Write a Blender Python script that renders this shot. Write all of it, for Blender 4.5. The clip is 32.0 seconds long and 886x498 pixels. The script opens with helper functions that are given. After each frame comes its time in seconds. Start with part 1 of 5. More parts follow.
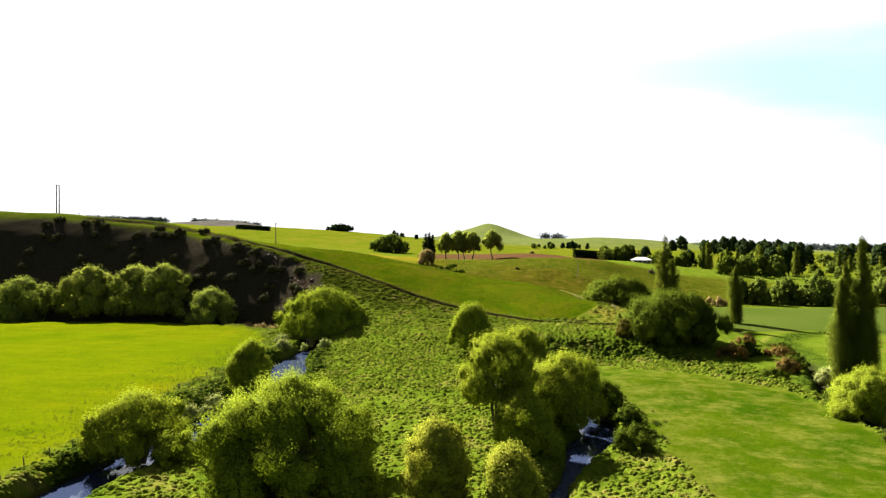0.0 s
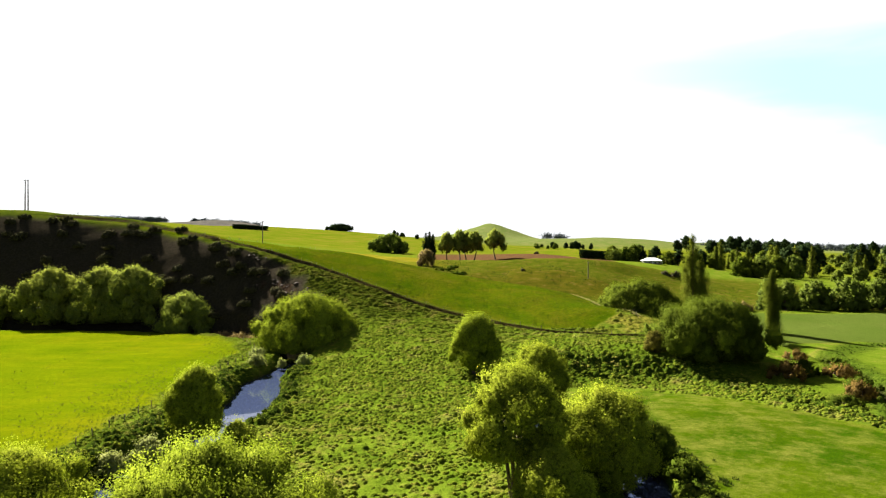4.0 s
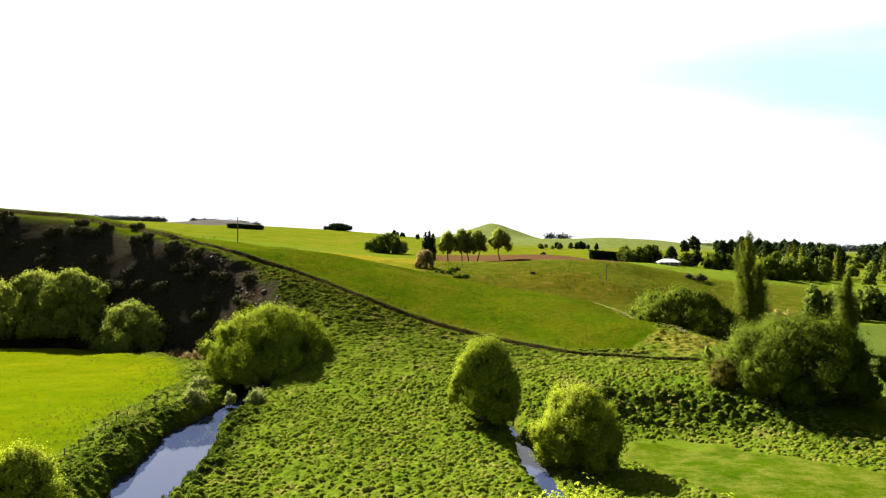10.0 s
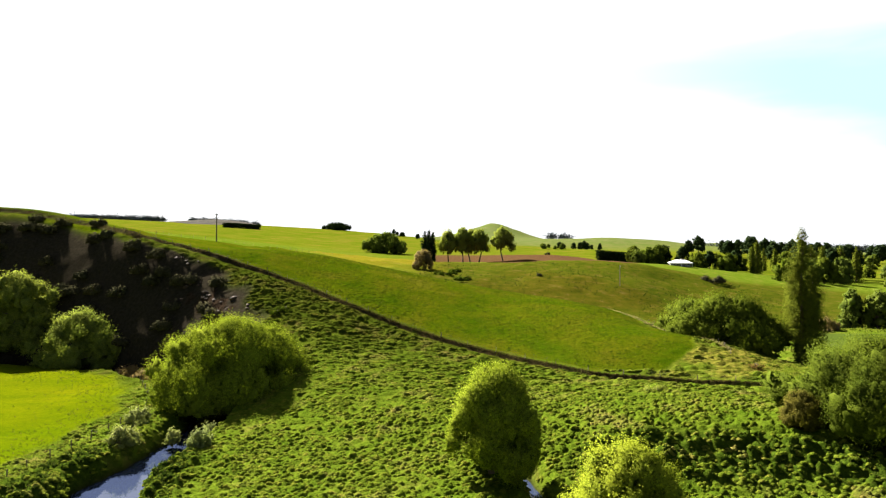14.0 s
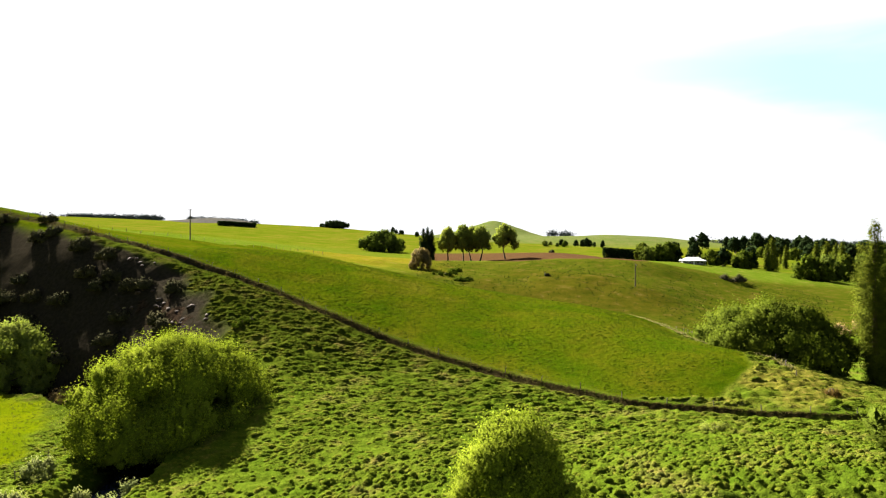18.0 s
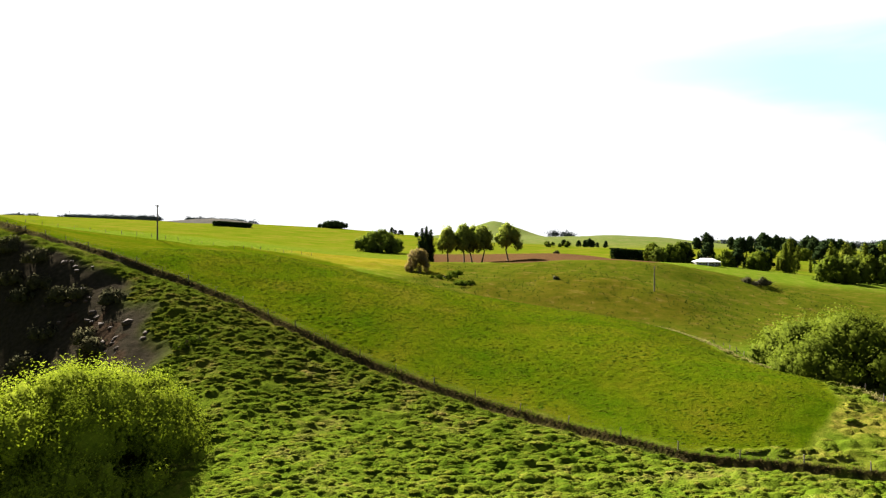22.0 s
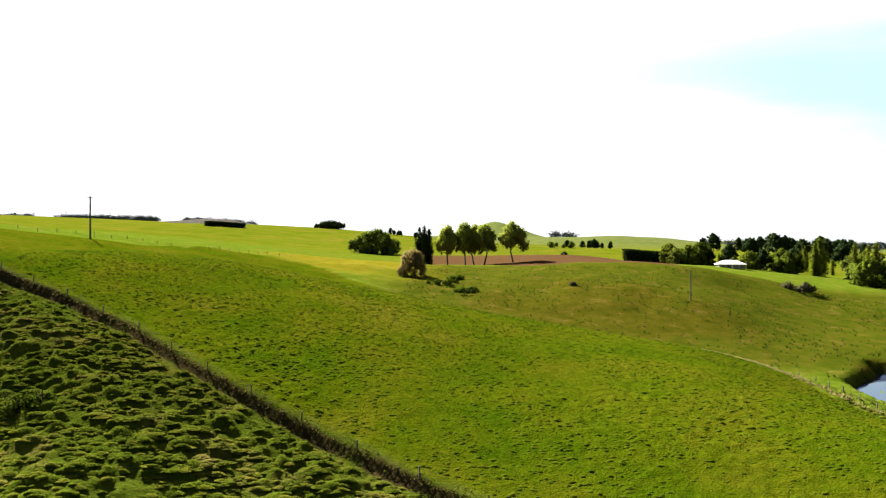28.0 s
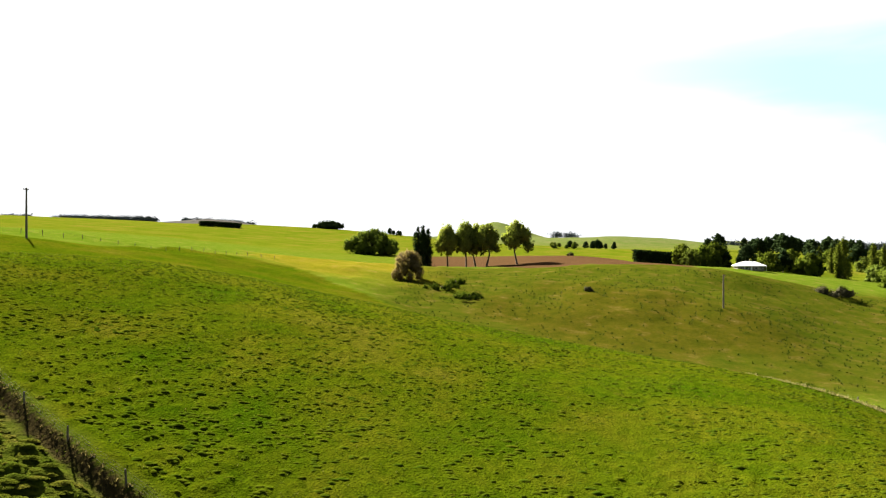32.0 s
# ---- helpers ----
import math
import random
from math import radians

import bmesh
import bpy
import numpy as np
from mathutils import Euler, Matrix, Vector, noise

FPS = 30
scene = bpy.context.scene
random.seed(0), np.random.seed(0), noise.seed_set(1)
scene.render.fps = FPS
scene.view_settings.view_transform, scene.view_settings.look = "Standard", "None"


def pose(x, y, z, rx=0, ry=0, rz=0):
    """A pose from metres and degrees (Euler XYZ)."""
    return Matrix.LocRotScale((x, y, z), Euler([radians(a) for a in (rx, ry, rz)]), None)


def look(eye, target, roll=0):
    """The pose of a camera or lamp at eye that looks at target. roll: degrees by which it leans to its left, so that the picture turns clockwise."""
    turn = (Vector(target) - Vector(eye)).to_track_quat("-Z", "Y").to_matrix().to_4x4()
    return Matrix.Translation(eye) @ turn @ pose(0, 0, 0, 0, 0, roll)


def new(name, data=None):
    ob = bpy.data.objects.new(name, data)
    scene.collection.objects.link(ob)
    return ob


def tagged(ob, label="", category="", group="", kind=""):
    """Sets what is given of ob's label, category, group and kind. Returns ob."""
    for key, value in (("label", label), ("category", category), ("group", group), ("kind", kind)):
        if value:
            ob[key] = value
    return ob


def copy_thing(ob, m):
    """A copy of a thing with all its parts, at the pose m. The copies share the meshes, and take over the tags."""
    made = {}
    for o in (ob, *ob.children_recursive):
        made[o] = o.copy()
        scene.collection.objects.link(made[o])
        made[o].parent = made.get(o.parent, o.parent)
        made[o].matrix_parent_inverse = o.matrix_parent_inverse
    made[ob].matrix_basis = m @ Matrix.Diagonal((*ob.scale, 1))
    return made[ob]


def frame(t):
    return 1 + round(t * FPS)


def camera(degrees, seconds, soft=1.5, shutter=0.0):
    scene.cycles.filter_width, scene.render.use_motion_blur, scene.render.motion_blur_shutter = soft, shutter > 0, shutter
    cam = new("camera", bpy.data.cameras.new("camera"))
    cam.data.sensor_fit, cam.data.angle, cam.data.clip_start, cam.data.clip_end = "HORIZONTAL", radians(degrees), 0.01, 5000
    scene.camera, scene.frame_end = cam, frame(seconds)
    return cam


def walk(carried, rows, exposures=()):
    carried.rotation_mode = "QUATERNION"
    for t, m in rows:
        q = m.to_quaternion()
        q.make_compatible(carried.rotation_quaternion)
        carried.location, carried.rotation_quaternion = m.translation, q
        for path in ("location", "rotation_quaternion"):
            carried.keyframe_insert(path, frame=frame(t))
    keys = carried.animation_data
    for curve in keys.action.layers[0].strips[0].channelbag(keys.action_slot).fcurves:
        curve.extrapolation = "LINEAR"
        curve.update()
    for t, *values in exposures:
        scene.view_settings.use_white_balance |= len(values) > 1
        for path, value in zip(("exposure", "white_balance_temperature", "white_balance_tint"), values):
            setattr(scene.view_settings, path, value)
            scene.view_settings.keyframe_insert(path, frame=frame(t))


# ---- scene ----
cam = camera(70.0, 32.0, soft=1.2)
# seconds, x, y, z, yaw, pitch, roll
ROWS = [
    (0.0, 0.00, 0.00, 26.00, 0.000, -0.006, 0.000),
    (0.5, 0.04, 2.57, 26.00, 0.014, -0.006, -0.003),
    (1.0, 0.08, 5.40, 26.01, 0.021, 0.001, -0.015),
    (1.5, 0.12, 7.94, 26.01, 0.041, -0.005, 0.002),
    (2.0, 0.17, 10.72, 26.02, 0.055, -0.011, 0.010),
    (2.5, 0.21, 13.28, 26.02, 0.069, -0.004, 0.007),
    (3.0, 0.25, 16.09, 26.02, 0.089, -0.016, 0.025),
    (3.5, 0.29, 18.60, 26.03, 0.096, -0.003, 0.002),
    (5.5, 0.45, 29.04, 26.04, 0.151, 0.005, -0.018),
    (6.0, 0.49, 31.58, 26.05, 0.171, -0.001, -0.020),
    (6.5, 0.54, 34.29, 26.05, 0.171, 0.024, -0.061),
    (7.0, 0.58, 36.83, 26.05, 0.191, 0.042, -0.051),
    (7.5, 0.62, 39.62, 26.06, 0.198, 0.015, -0.041),
    (8.0, 0.66, 42.16, 26.06, 0.204, 0.033, -0.052),
    (8.5, 0.70, 44.85, 26.07, 0.211, 0.032, -0.052),
    (9.0, 0.74, 47.44, 26.07, 0.230, 0.031, -0.033),
    (9.5, 0.79, 50.16, 26.07, 0.242, 0.019, -0.036),
    (10.0, 0.82, 52.63, 26.08, 0.255, 0.020, -0.060),
    (10.5, 0.87, 55.34, 26.08, 0.267, 0.002, -0.063),
    (11.0, 0.91, 57.85, 26.09, 0.279, 0.016, -0.057),
    (11.5, 0.95, 60.55, 26.09, 0.297, 0.005, -0.070),
    (12.0, 0.99, 63.01, 26.09, 0.303, 0.013, -0.084),
    (12.5, 1.03, 65.74, 26.10, 0.322, 0.020, -0.108),
    (13.0, 1.07, 68.18, 26.10, 0.334, 0.022, -0.131),
    (13.5, 1.11, 70.88, 26.11, 0.324, 0.032, -0.138),
    (14.0, 1.15, 73.34, 26.11, 0.320, 0.017, -0.125),
    (14.5, 1.19, 76.08, 26.11, 0.323, -0.005, -0.102),
    (16.5, 1.35, 86.23, 26.13, 0.348, -0.113, 0.040),
    (17.0, 1.39, 88.64, 26.13, 0.338, -0.135, 0.073),
    (17.5, 1.43, 91.33, 26.14, 0.334, -0.150, 0.096),
    (18.0, 1.47, 93.77, 26.14, 0.331, -0.172, 0.119),
    (18.5, 1.51, 96.44, 26.14, 0.327, -0.182, 0.122),
    (19.0, 1.55, 98.85, 26.15, 0.317, -0.171, 0.105),
    (19.5, 1.59, 101.54, 26.15, 0.328, -0.157, 0.110),
    (20.0, 1.63, 103.97, 26.16, 0.338, -0.168, 0.145),
    (20.5, 1.67, 106.69, 26.16, 0.343, -0.147, 0.120),
    (21.0, 1.71, 109.13, 26.16, 0.353, -0.138, 0.125),
    (21.5, 1.75, 111.89, 26.17, 0.357, -0.130, 0.150),
    (22.0, 1.79, 114.31, 26.17, 0.362, -0.122, 0.155),
    (22.5, 1.83, 116.98, 26.17, 0.366, -0.095, 0.140),
    (23.0, 1.87, 119.41, 26.18, 0.377, -0.099, 0.155),
    (23.5, 1.91, 122.05, 26.18, 0.376, -0.094, 0.147),
    (24.0, 1.95, 124.44, 26.19, 0.369, -0.069, 0.118),
    (24.5, 1.99, 127.10, 26.19, 0.375, -0.076, 0.119),
    (25.0, 2.03, 129.51, 26.19, 0.368, -0.064, 0.131),
    (25.5, 2.07, 132.17, 26.20, 0.368, -0.058, 0.122),
    (27.5, 2.23, 142.25, 26.21, 0.398, -0.048, 0.128),
    (28.0, 2.27, 144.71, 26.22, 0.397, -0.049, 0.149),
    (28.5, 2.30, 147.13, 26.22, 0.401, -0.023, 0.138),
    (29.0, 2.35, 149.79, 26.22, 0.418, -0.056, 0.166),
    (29.5, 2.38, 152.18, 26.23, 0.422, -0.043, 0.164),
    (30.0, 2.42, 154.84, 26.23, 0.426, -0.037, 0.163),
    (30.5, 2.46, 157.23, 26.23, 0.430, -0.024, 0.141),
    (31.0, 2.50, 159.88, 26.24, 0.440, -0.018, 0.150),
    (31.5, 2.54, 162.28, 26.24, 0.444, -0.018, 0.168),
    (32.0, 2.58, 164.92, 26.25, 0.455, 0.001, 0.146),
]
walk(cam, [(t, pose(x, y, z, 90 + pitch, roll, yaw)) for t, x, y, z, yaw, pitch, roll in ROWS])

# ---- light ----
SUN_AZ, SUN_EL = 38.0, 37.0          # degrees left of the line of flight, degrees up
EXPOSURE = 2.6
scene.view_settings.exposure = EXPOSURE
to_sun = Vector((-math.sin(radians(SUN_AZ)) * math.cos(radians(SUN_EL)), math.cos(radians(SUN_AZ)) * math.cos(radians(SUN_EL)), math.sin(radians(SUN_EL))))
sun_data = bpy.data.lights.new("sun", "SUN")
sun_data.energy, sun_data.angle, sun_data.color = 5.0, radians(0.53), (1.0, 0.95, 0.86)
sun = new("sun", sun_data)
sun.matrix_world = look(to_sun * 900, (0, 0, 0))

world = bpy.data.worlds.new("world")
scene.world = world
world.use_nodes = True
wt = world.node_tree
wt.nodes.clear()


sky = wt.nodes.new("ShaderNodeTexSky")
sky.sky_type, sky.sun_disc = "NISHITA", False
sky.sun_elevation, sky.sun_rotation = radians(SUN_EL), radians(-SUN_AZ)
sky.air_density, sky.dust_density = 1.0, 1.5
# bright thin cloud, whitest round the sun and thinner behind the flight
w_geo = wt.nodes.new("ShaderNodeTexCoord")
w_map = wt.nodes.new("ShaderNodeMapping")
w_map.inputs["Scale"].default_value = (1.0, 1.0, 5.0)
w_noise = wt.nodes.new("ShaderNodeTexNoise")
w_noise.inputs["Scale"].default_value, w_noise.inputs["Detail"].default_value = 2.3, 6.0


def towards(az, el):
    """Cosine of the angle between a sky direction and (degrees right of the flight, degrees up)."""
    n = wt.nodes.new("ShaderNodeVectorMath")
    n.operation = "DOT_PRODUCT"
    n.inputs[1].default_value = (math.sin(radians(az)) * math.cos(radians(el)), math.cos(radians(az)) * math.cos(radians(el)), math.sin(radians(el)))
    wt.links.new(w_geo.outputs["Generated"], n.inputs[0])
    return n.outputs["Value"]


def wmath(op, a, b):
    n = wt.nodes.new("ShaderNodeMath")
    n.operation = op
    for s, v in enumerate((a, b)):
        if isinstance(v, (int, float)):
            n.inputs[s].default_value = v
        else:
            wt.links.new(v, n.inputs[s])
    return n.outputs[0]


def wramp(fac, p0, v0, p1, v1):
    n = wt.nodes.new("ShaderNodeMapRange")
    n.interpolation_type = "SMOOTHSTEP"
    for key, v in (("From Min", p0), ("From Max", p1), ("To Min", v0), ("To Max", v1)):
        n.inputs[key].default_value = v
    wt.links.new(fac, n.inputs["Value"])
    return n.outputs["Result"]


L = wt.links.new
L(w_geo.outputs["Generated"], w_map.inputs["Vector"])
L(w_map.outputs["Vector"], w_noise.inputs["Vector"])
glare = wramp(towards(-8, 12), 0.25, 0.3, 0.72, 3.8)
w_white = wt.nodes.new("ShaderNodeCombineColor")
L(glare, w_white.inputs[0])
L(wmath("MULTIPLY", glare, 1.02), w_white.inputs[1])
L(wmath("MULTIPLY", glare, 1.05), w_white.inputs[2])
# a long thin wedge in the cloud, opening to the right of the flight, where the pale blue shows through
w_sep = wt.nodes.new("ShaderNodeSeparateXYZ")
L(w_geo.outputs["Generated"], w_sep.inputs[0])
az = wmath("MULTIPLY", wmath("ARCTAN2", w_sep.outputs[0], w_sep.outputs[1]), 57.3)
el = wmath("MULTIPLY", wmath("ARCSINE", w_sep.outputs[2], 0.0), 57.3)
span = wmath("MINIMUM", wmath("SUBTRACT", az, 8.0), 45.0)
middle = wmath("SUBTRACT", 15.9, wmath("MULTIPLY", span, 0.125))
half = wmath("MAXIMUM", wmath("ADD", wmath("MULTIPLY", span, 0.135), 0.4), 0.1)
wisp = wmath("MULTIPLY", wmath("SUBTRACT", w_noise.outputs["Fac"], 0.5), 2.4)
edge = wmath("ADD", wmath("DIVIDE", wmath("ABSOLUTE", wmath("SUBTRACT", el, middle), 0.0), half), wisp)
gap = wmath("MULTIPLY", wramp(edge, 0.3, 1.0, 1.3, 0.0), wmath("MULTIPLY", wramp(az, 7.0, 0.0, 30.0, 1.0), wramp(az, 75.0, 1.0, 120.0, 0.0)))
veil = wt.nodes.new("ShaderNodeMixRGB")
L(gap, veil.inputs["Fac"])
L(w_white.outputs[0], veil.inputs[1])
veil.inputs[2].default_value = (2.42, 3.3, 3.5, 1)
cloud = wramp(towards(-12, 14), -0.3, 0.75, 0.6, 0.98)
w_mix = wt.nodes.new("ShaderNodeMixRGB")
w_bg = wt.nodes.new("ShaderNodeBackground")
w_bg.inputs["Strength"].default_value = 0.05
w_out = wt.nodes.new("ShaderNodeOutputWorld")
L(cloud, w_mix.inputs["Fac"])
L(sky.outputs["Color"], w_mix.inputs[1])
L(veil.outputs["Color"], w_mix.inputs[2])
L(w_mix.outputs["Color"], w_bg.inputs["Color"])
L(w_bg.outputs[0], w_out.inputs[0])


# ---- materials ----
class Mat:
    """A node material under construction."""

    def __init__(self, name, rough=0.8, spec=0.3, metal=0.0):
        self.m = bpy.data.materials.new(name)
        self.m.use_nodes = True
        self.t = self.m.node_tree
        self.t.nodes.clear()
        self.out = self.n("ShaderNodeOutputMaterial")
        self.b = self.n("ShaderNodeBsdfPrincipled")
        self.b.inputs["Roughness"].default_value = rough
        self.b.inputs["Specular IOR Level"].default_value = spec
        self.b.inputs["Metallic"].default_value = metal
        self.l(self.b.outputs[0], self.out.inputs[0])

    def n(self, kind, **kw):
        node = self.t.nodes.new(kind)
        for k, v in kw.items():
            node.inputs[k.replace("_", " ")].default_value = v
        return node

    def l(self, a, b):
        self.t.links.new(a, b)

    def coord(self, scale=(1, 1, 1)):
        c = self.n("ShaderNodeTexCoord")
        mp = self.n("ShaderNodeMapping")
        mp.inputs["Scale"].default_value = scale
        self.l(c.outputs["Object"], mp.inputs["Vector"])
        return mp.outputs["Vector"]

    def noise(self, vec, scale, detail=4.0, rough=0.6):
        nd = self.n("ShaderNodeTexNoise", Scale=scale, Detail=detail, Roughness=rough)
        self.l(vec, nd.inputs["Vector"])
        return nd.outputs["Fac"]

    def ramp(self, fac, stops):
        r = self.n("ShaderNodeValToRGB")
        e = r.color_ramp.elements
        while len(e) < len(stops):
            e.new(0.5)
        for el, (p, c) in zip(e, stops):
            el.position, el.color = p, (*c, 1) if len(c) == 3 else c
        self.l(fac, r.inputs["Fac"])
        return r.outputs["Color"]

    def mix(self, fac, a, b, blend="MIX"):
        x = self.n("ShaderNodeMixRGB")
        x.blend_type = blend
        for s, v in ((0, fac), (1, a), (2, b)):
            if isinstance(v, (int, float)):
                x.inputs[s].default_value = v
            elif isinstance(v, tuple):
                x.inputs[s].default_value = (*v, 1)
            else:
                self.l(v, x.inputs[s])
        return x.outputs["Color"]

    def attr(self, name):
        a = self.n("ShaderNodeAttribute")
        a.attribute_name = name
        return a.outputs["Fac"]

    def bump(self, height, strength=0.5, dist=0.1):
        bp = self.n("ShaderNodeBump", Strength=strength, Distance=dist)
        self.l(height, bp.inputs["Height"])
        self.l(bp.outputs["Normal"], self.b.inputs["Normal"])

    def color(self, c):
        if isinstance(c, tuple):
            self.b.inputs["Base Color"].default_value = (*c, 1)
        else:
            self.l(c, self.b.inputs["Base Color"])
        return self


def leaf_material(name, dark, mid, light, glow=0.35):
    """Leaves: varied from leaf to leaf, letting some light through."""
    k = Mat(name, rough=0.9, spec=0.0)
    g = k.n("ShaderNodeNewGeometry")
    c = k.ramp(g.outputs["Random Per Island"], [(0.0, dark), (0.5, mid), (1.0, light)])
    o = k.n("ShaderNodeObjectInfo")
    tint = k.ramp(o.outputs["Random"], [(0.0, (0.9, 0.93, 0.92)), (1.0, (1.1, 1.05, 1.0))])
    c = k.mix(1.0, c, tint, "MULTIPLY")
    big = k.ramp(k.noise(k.coord(), 0.35, 3), [(0.3, (0.84, 0.88, 0.9)), (0.7, (1.14, 1.1, 1.0))])
    c = k.mix(1.0, c, big, "MULTIPLY")
    c = k.mix(1.0, c, k.ramp(k.noise(k.coord(), 3.2, 4, 0.7), [(0.34, (0.62, 0.68, 0.6)), (0.66, (1.22, 1.2, 1.15))]), "MULTIPLY")
    k.color(c)
    tr = k.n("ShaderNodeBsdfTranslucent")
    k.l(k.mix(1.0, c, (1.3, 1.4, 0.8), "MULTIPLY"), tr.inputs["Color"])
    ms = k.n("ShaderNodeMixShader")
    ms.inputs[0].default_value = glow
    k.l(k.b.outputs[0], ms.inputs[1])
    k.l(tr.outputs[0], ms.inputs[2])
    k.l(ms.outputs[0], k.out.inputs[0])
    return k.m


def leaf_tones(name, mid, glow):
    """A leaf material round one middle colour."""
    return leaf_material(name, tuple(0.84 * q for q in mid), mid, tuple(1.18 * q for q in mid), glow)


LEAF_WILLOW = leaf_tones("willow_leaves", (0.2, 0.232, 0.021), 0.25)
LEAF_FRESH = leaf_tones("fresh_willow_leaves", (0.19, 0.225, 0.021), 0.25)
LEAF_DARK = leaf_tones("dark_leaves", (0.045, 0.062, 0.007), 0.25)
LEAF_YELLOW = leaf_tones("yellow_green_leaves", (0.2, 0.21, 0.028), 0.25)
LEAF_POPLAR = leaf_tones("poplar_leaves", (0.078, 0.098, 0.012), 0.3)
LEAF_SLIM = leaf_tones("slim_poplar_leaves", (0.085, 0.1, 0.012), 0.12)
LEAF_VALLEY = leaf_tones("valley_tree_leaves", (0.105, 0.13, 0.024), 0.35)
LEAF_CONIFER = leaf_tones("conifer_needles", (0.02, 0.032, 0.012), 0.05)
LEAF_RUST = leaf_tones("rusty_leaves", (0.13, 0.08, 0.026), 0.3)
LEAF_OLIVE = leaf_tones("olive_brown_leaves", (0.1, 0.085, 0.018), 0.3)
LEAF_PALE = leaf_tones("pale_leaves", (0.2, 0.215, 0.08), 0.3)
LEAF_GREY = leaf_tones("grey_green_leaves", (0.2, 0.22, 0.045), 0.35)
# pine needles lightened and blued, haze of distance in the colour
LEAF_FAR = leaf_tones("hazed_pine_needles", (0.06, 0.07, 0.08), 0.0)
LEAF_GORSE = leaf_tones("gorse_scrub", (0.05, 0.047, 0.027), 0.0)
LEAF_BARE = leaf_tones("bare_twigs", (0.23, 0.16, 0.08), 0.4)
# leaf green darkened to stand for the shade inside bright crowns
LEAF_CROWN_SHADE = leaf_tones("shade_dark_inner_leaves", (0.12, 0.14, 0.014), 0.0)


def bark_material(name, a, b):
    k = Mat(name, rough=0.9, spec=0.15)
    v = k.coord((1, 1, 0.25))
    nz = k.noise(v, 9.0, 5)
    k.color(k.ramp(nz, [(0.3, a), (0.7, b)]))
    k.bump(nz, 0.7, 0.05)
    return k.m


BARK = bark_material("bark", (0.05, 0.036, 0.024), (0.16, 0.12, 0.085))
POLE_WOOD = bark_material("weathered_pole_wood", (0.07, 0.055, 0.045), (0.17, 0.14, 0.12))


# ---- the lie of the land ----
def smooth(a, b, v):
    u = np.clip((v - a) / (b - a), 0, 1)
    return u * u * (3 - 2 * u)


def spaced(line, step):
    """Points along a line of places, a step apart."""
    p = np.array(line, float)
    d = np.r_[0, np.cumsum(np.linalg.norm(np.diff(p[:, :2], axis=0), axis=1))]
    s = np.linspace(0, d[-1], max(2, int(d[-1] / step) + 1))
    return np.stack([np.interp(s, d, p[:, k]) for k in range(p.shape[1])], 1)


def hashed(i, j, k):
    v = np.sin(i * 127.1 + j * 311.7 + k * 74.7) * 43758.5453
    return v - np.floor(v)


def value_noise(x, y, k=0):
    i, j = np.floor(x), np.floor(y)
    u, v = x - i, y - j
    u, v = u * u * (3 - 2 * u), v * v * (3 - 2 * v)
    a = hashed(i, j, k) * (1 - u) + hashed(i + 1, j, k) * u
    b = hashed(i, j + 1, k) * (1 - u) + hashed(i + 1, j + 1, k) * u
    return a * (1 - v) + b * v - 0.5


def fractal(x, y, octaves=4, k=0):
    return sum(value_noise(x * 2 ** o, y * 2 ** o, k + o) / 2 ** o for o in range(octaves))


def tussocks(x, y, cell, k=0):
    """Rounded clumps, one in most cells of a loose net."""
    h = np.zeros_like(x)
    ci, cj = np.floor(x / cell), np.floor(y / cell)
    for di in (-1, 0, 1):
        for dj in (-1, 0, 1):
            i, j = ci + di, cj + dj
            px, py = (i + hashed(i, j, k)) * cell, (j + hashed(i, j, k + 1)) * cell
            r = cell * (0.32 + 0.33 * hashed(i, j, k + 2))
            d2 = ((x - px) ** 2 + (y - py) ** 2) / (r * r)
            h = np.maximum(h, np.clip(1 - d2, 0, 1) ** 0.55 * (0.4 + 0.6 * hashed(i, j, k + 3)) * (hashed(i, j, k + 4) > 0.15))
    return h


# lines of the plan: x, y, height
SCARP_TOP = [(-230, 258, 41.5), (-135, 246, 37), (-112, 243, 34.8), (-92, 237, 31.8), (-75, 224, 29), (-60, 216, 25.6), (-46, 210, 20.8), (-38, 203, 19)]
SCARP_BACK = [(-230, 285, 42.5), (-150, 270, 39.2), (-135, 262, 37.4), (-118, 263, 35.9), (-98, 260, 32.8), (-80, 246, 29.7), (-64, 234, 26.6)]
SCARP_FOOT = [(-230, 214, 3.6), (-140, 212, 3.4), (-95, 210, 3.3), (-68, 200, 3.2), (-52, 188, 3.6), (-43, 178, 3.6), (-36, 170, 3.6)]
FENCE_LINE = [(-75, 225.5, 28.6), (-62, 221.5, 27.2), (-42, 213.2, 22.3), (-29.4, 207.5, 18.4), (-17.8, 199.6, 15.2), (-5, 192.4, 11.0), (10.5, 183.4, 7.8), (24.7, 174.8, 6.5), (38.6, 172, 5.8), (49, 170, 5.8)]
BANK_TOP = [(20, 146, 4.8), (38, 144, 5.0), (48, 139, 4.6), (60, 148, 4.2)]
BANK_FOOT = [(19, 141.5, 2.6), (38, 139.5, 2.4), (50, 131, 2.3), (60, 121, 2.2)]
HILL_FOOT = [(-30, 160, 3.6), (-18, 153, 3.7), (0, 146, 3.7), (12, 147, 3.6)]
HILL_SIDE = [(-24, 185, 11.5), (-20, 177, 8.6), (-14, 184, 9.2), (-16, 166, 6.0), (5, 165, 5.6), (19, 165, 5.4), (33, 165, 6.0)]
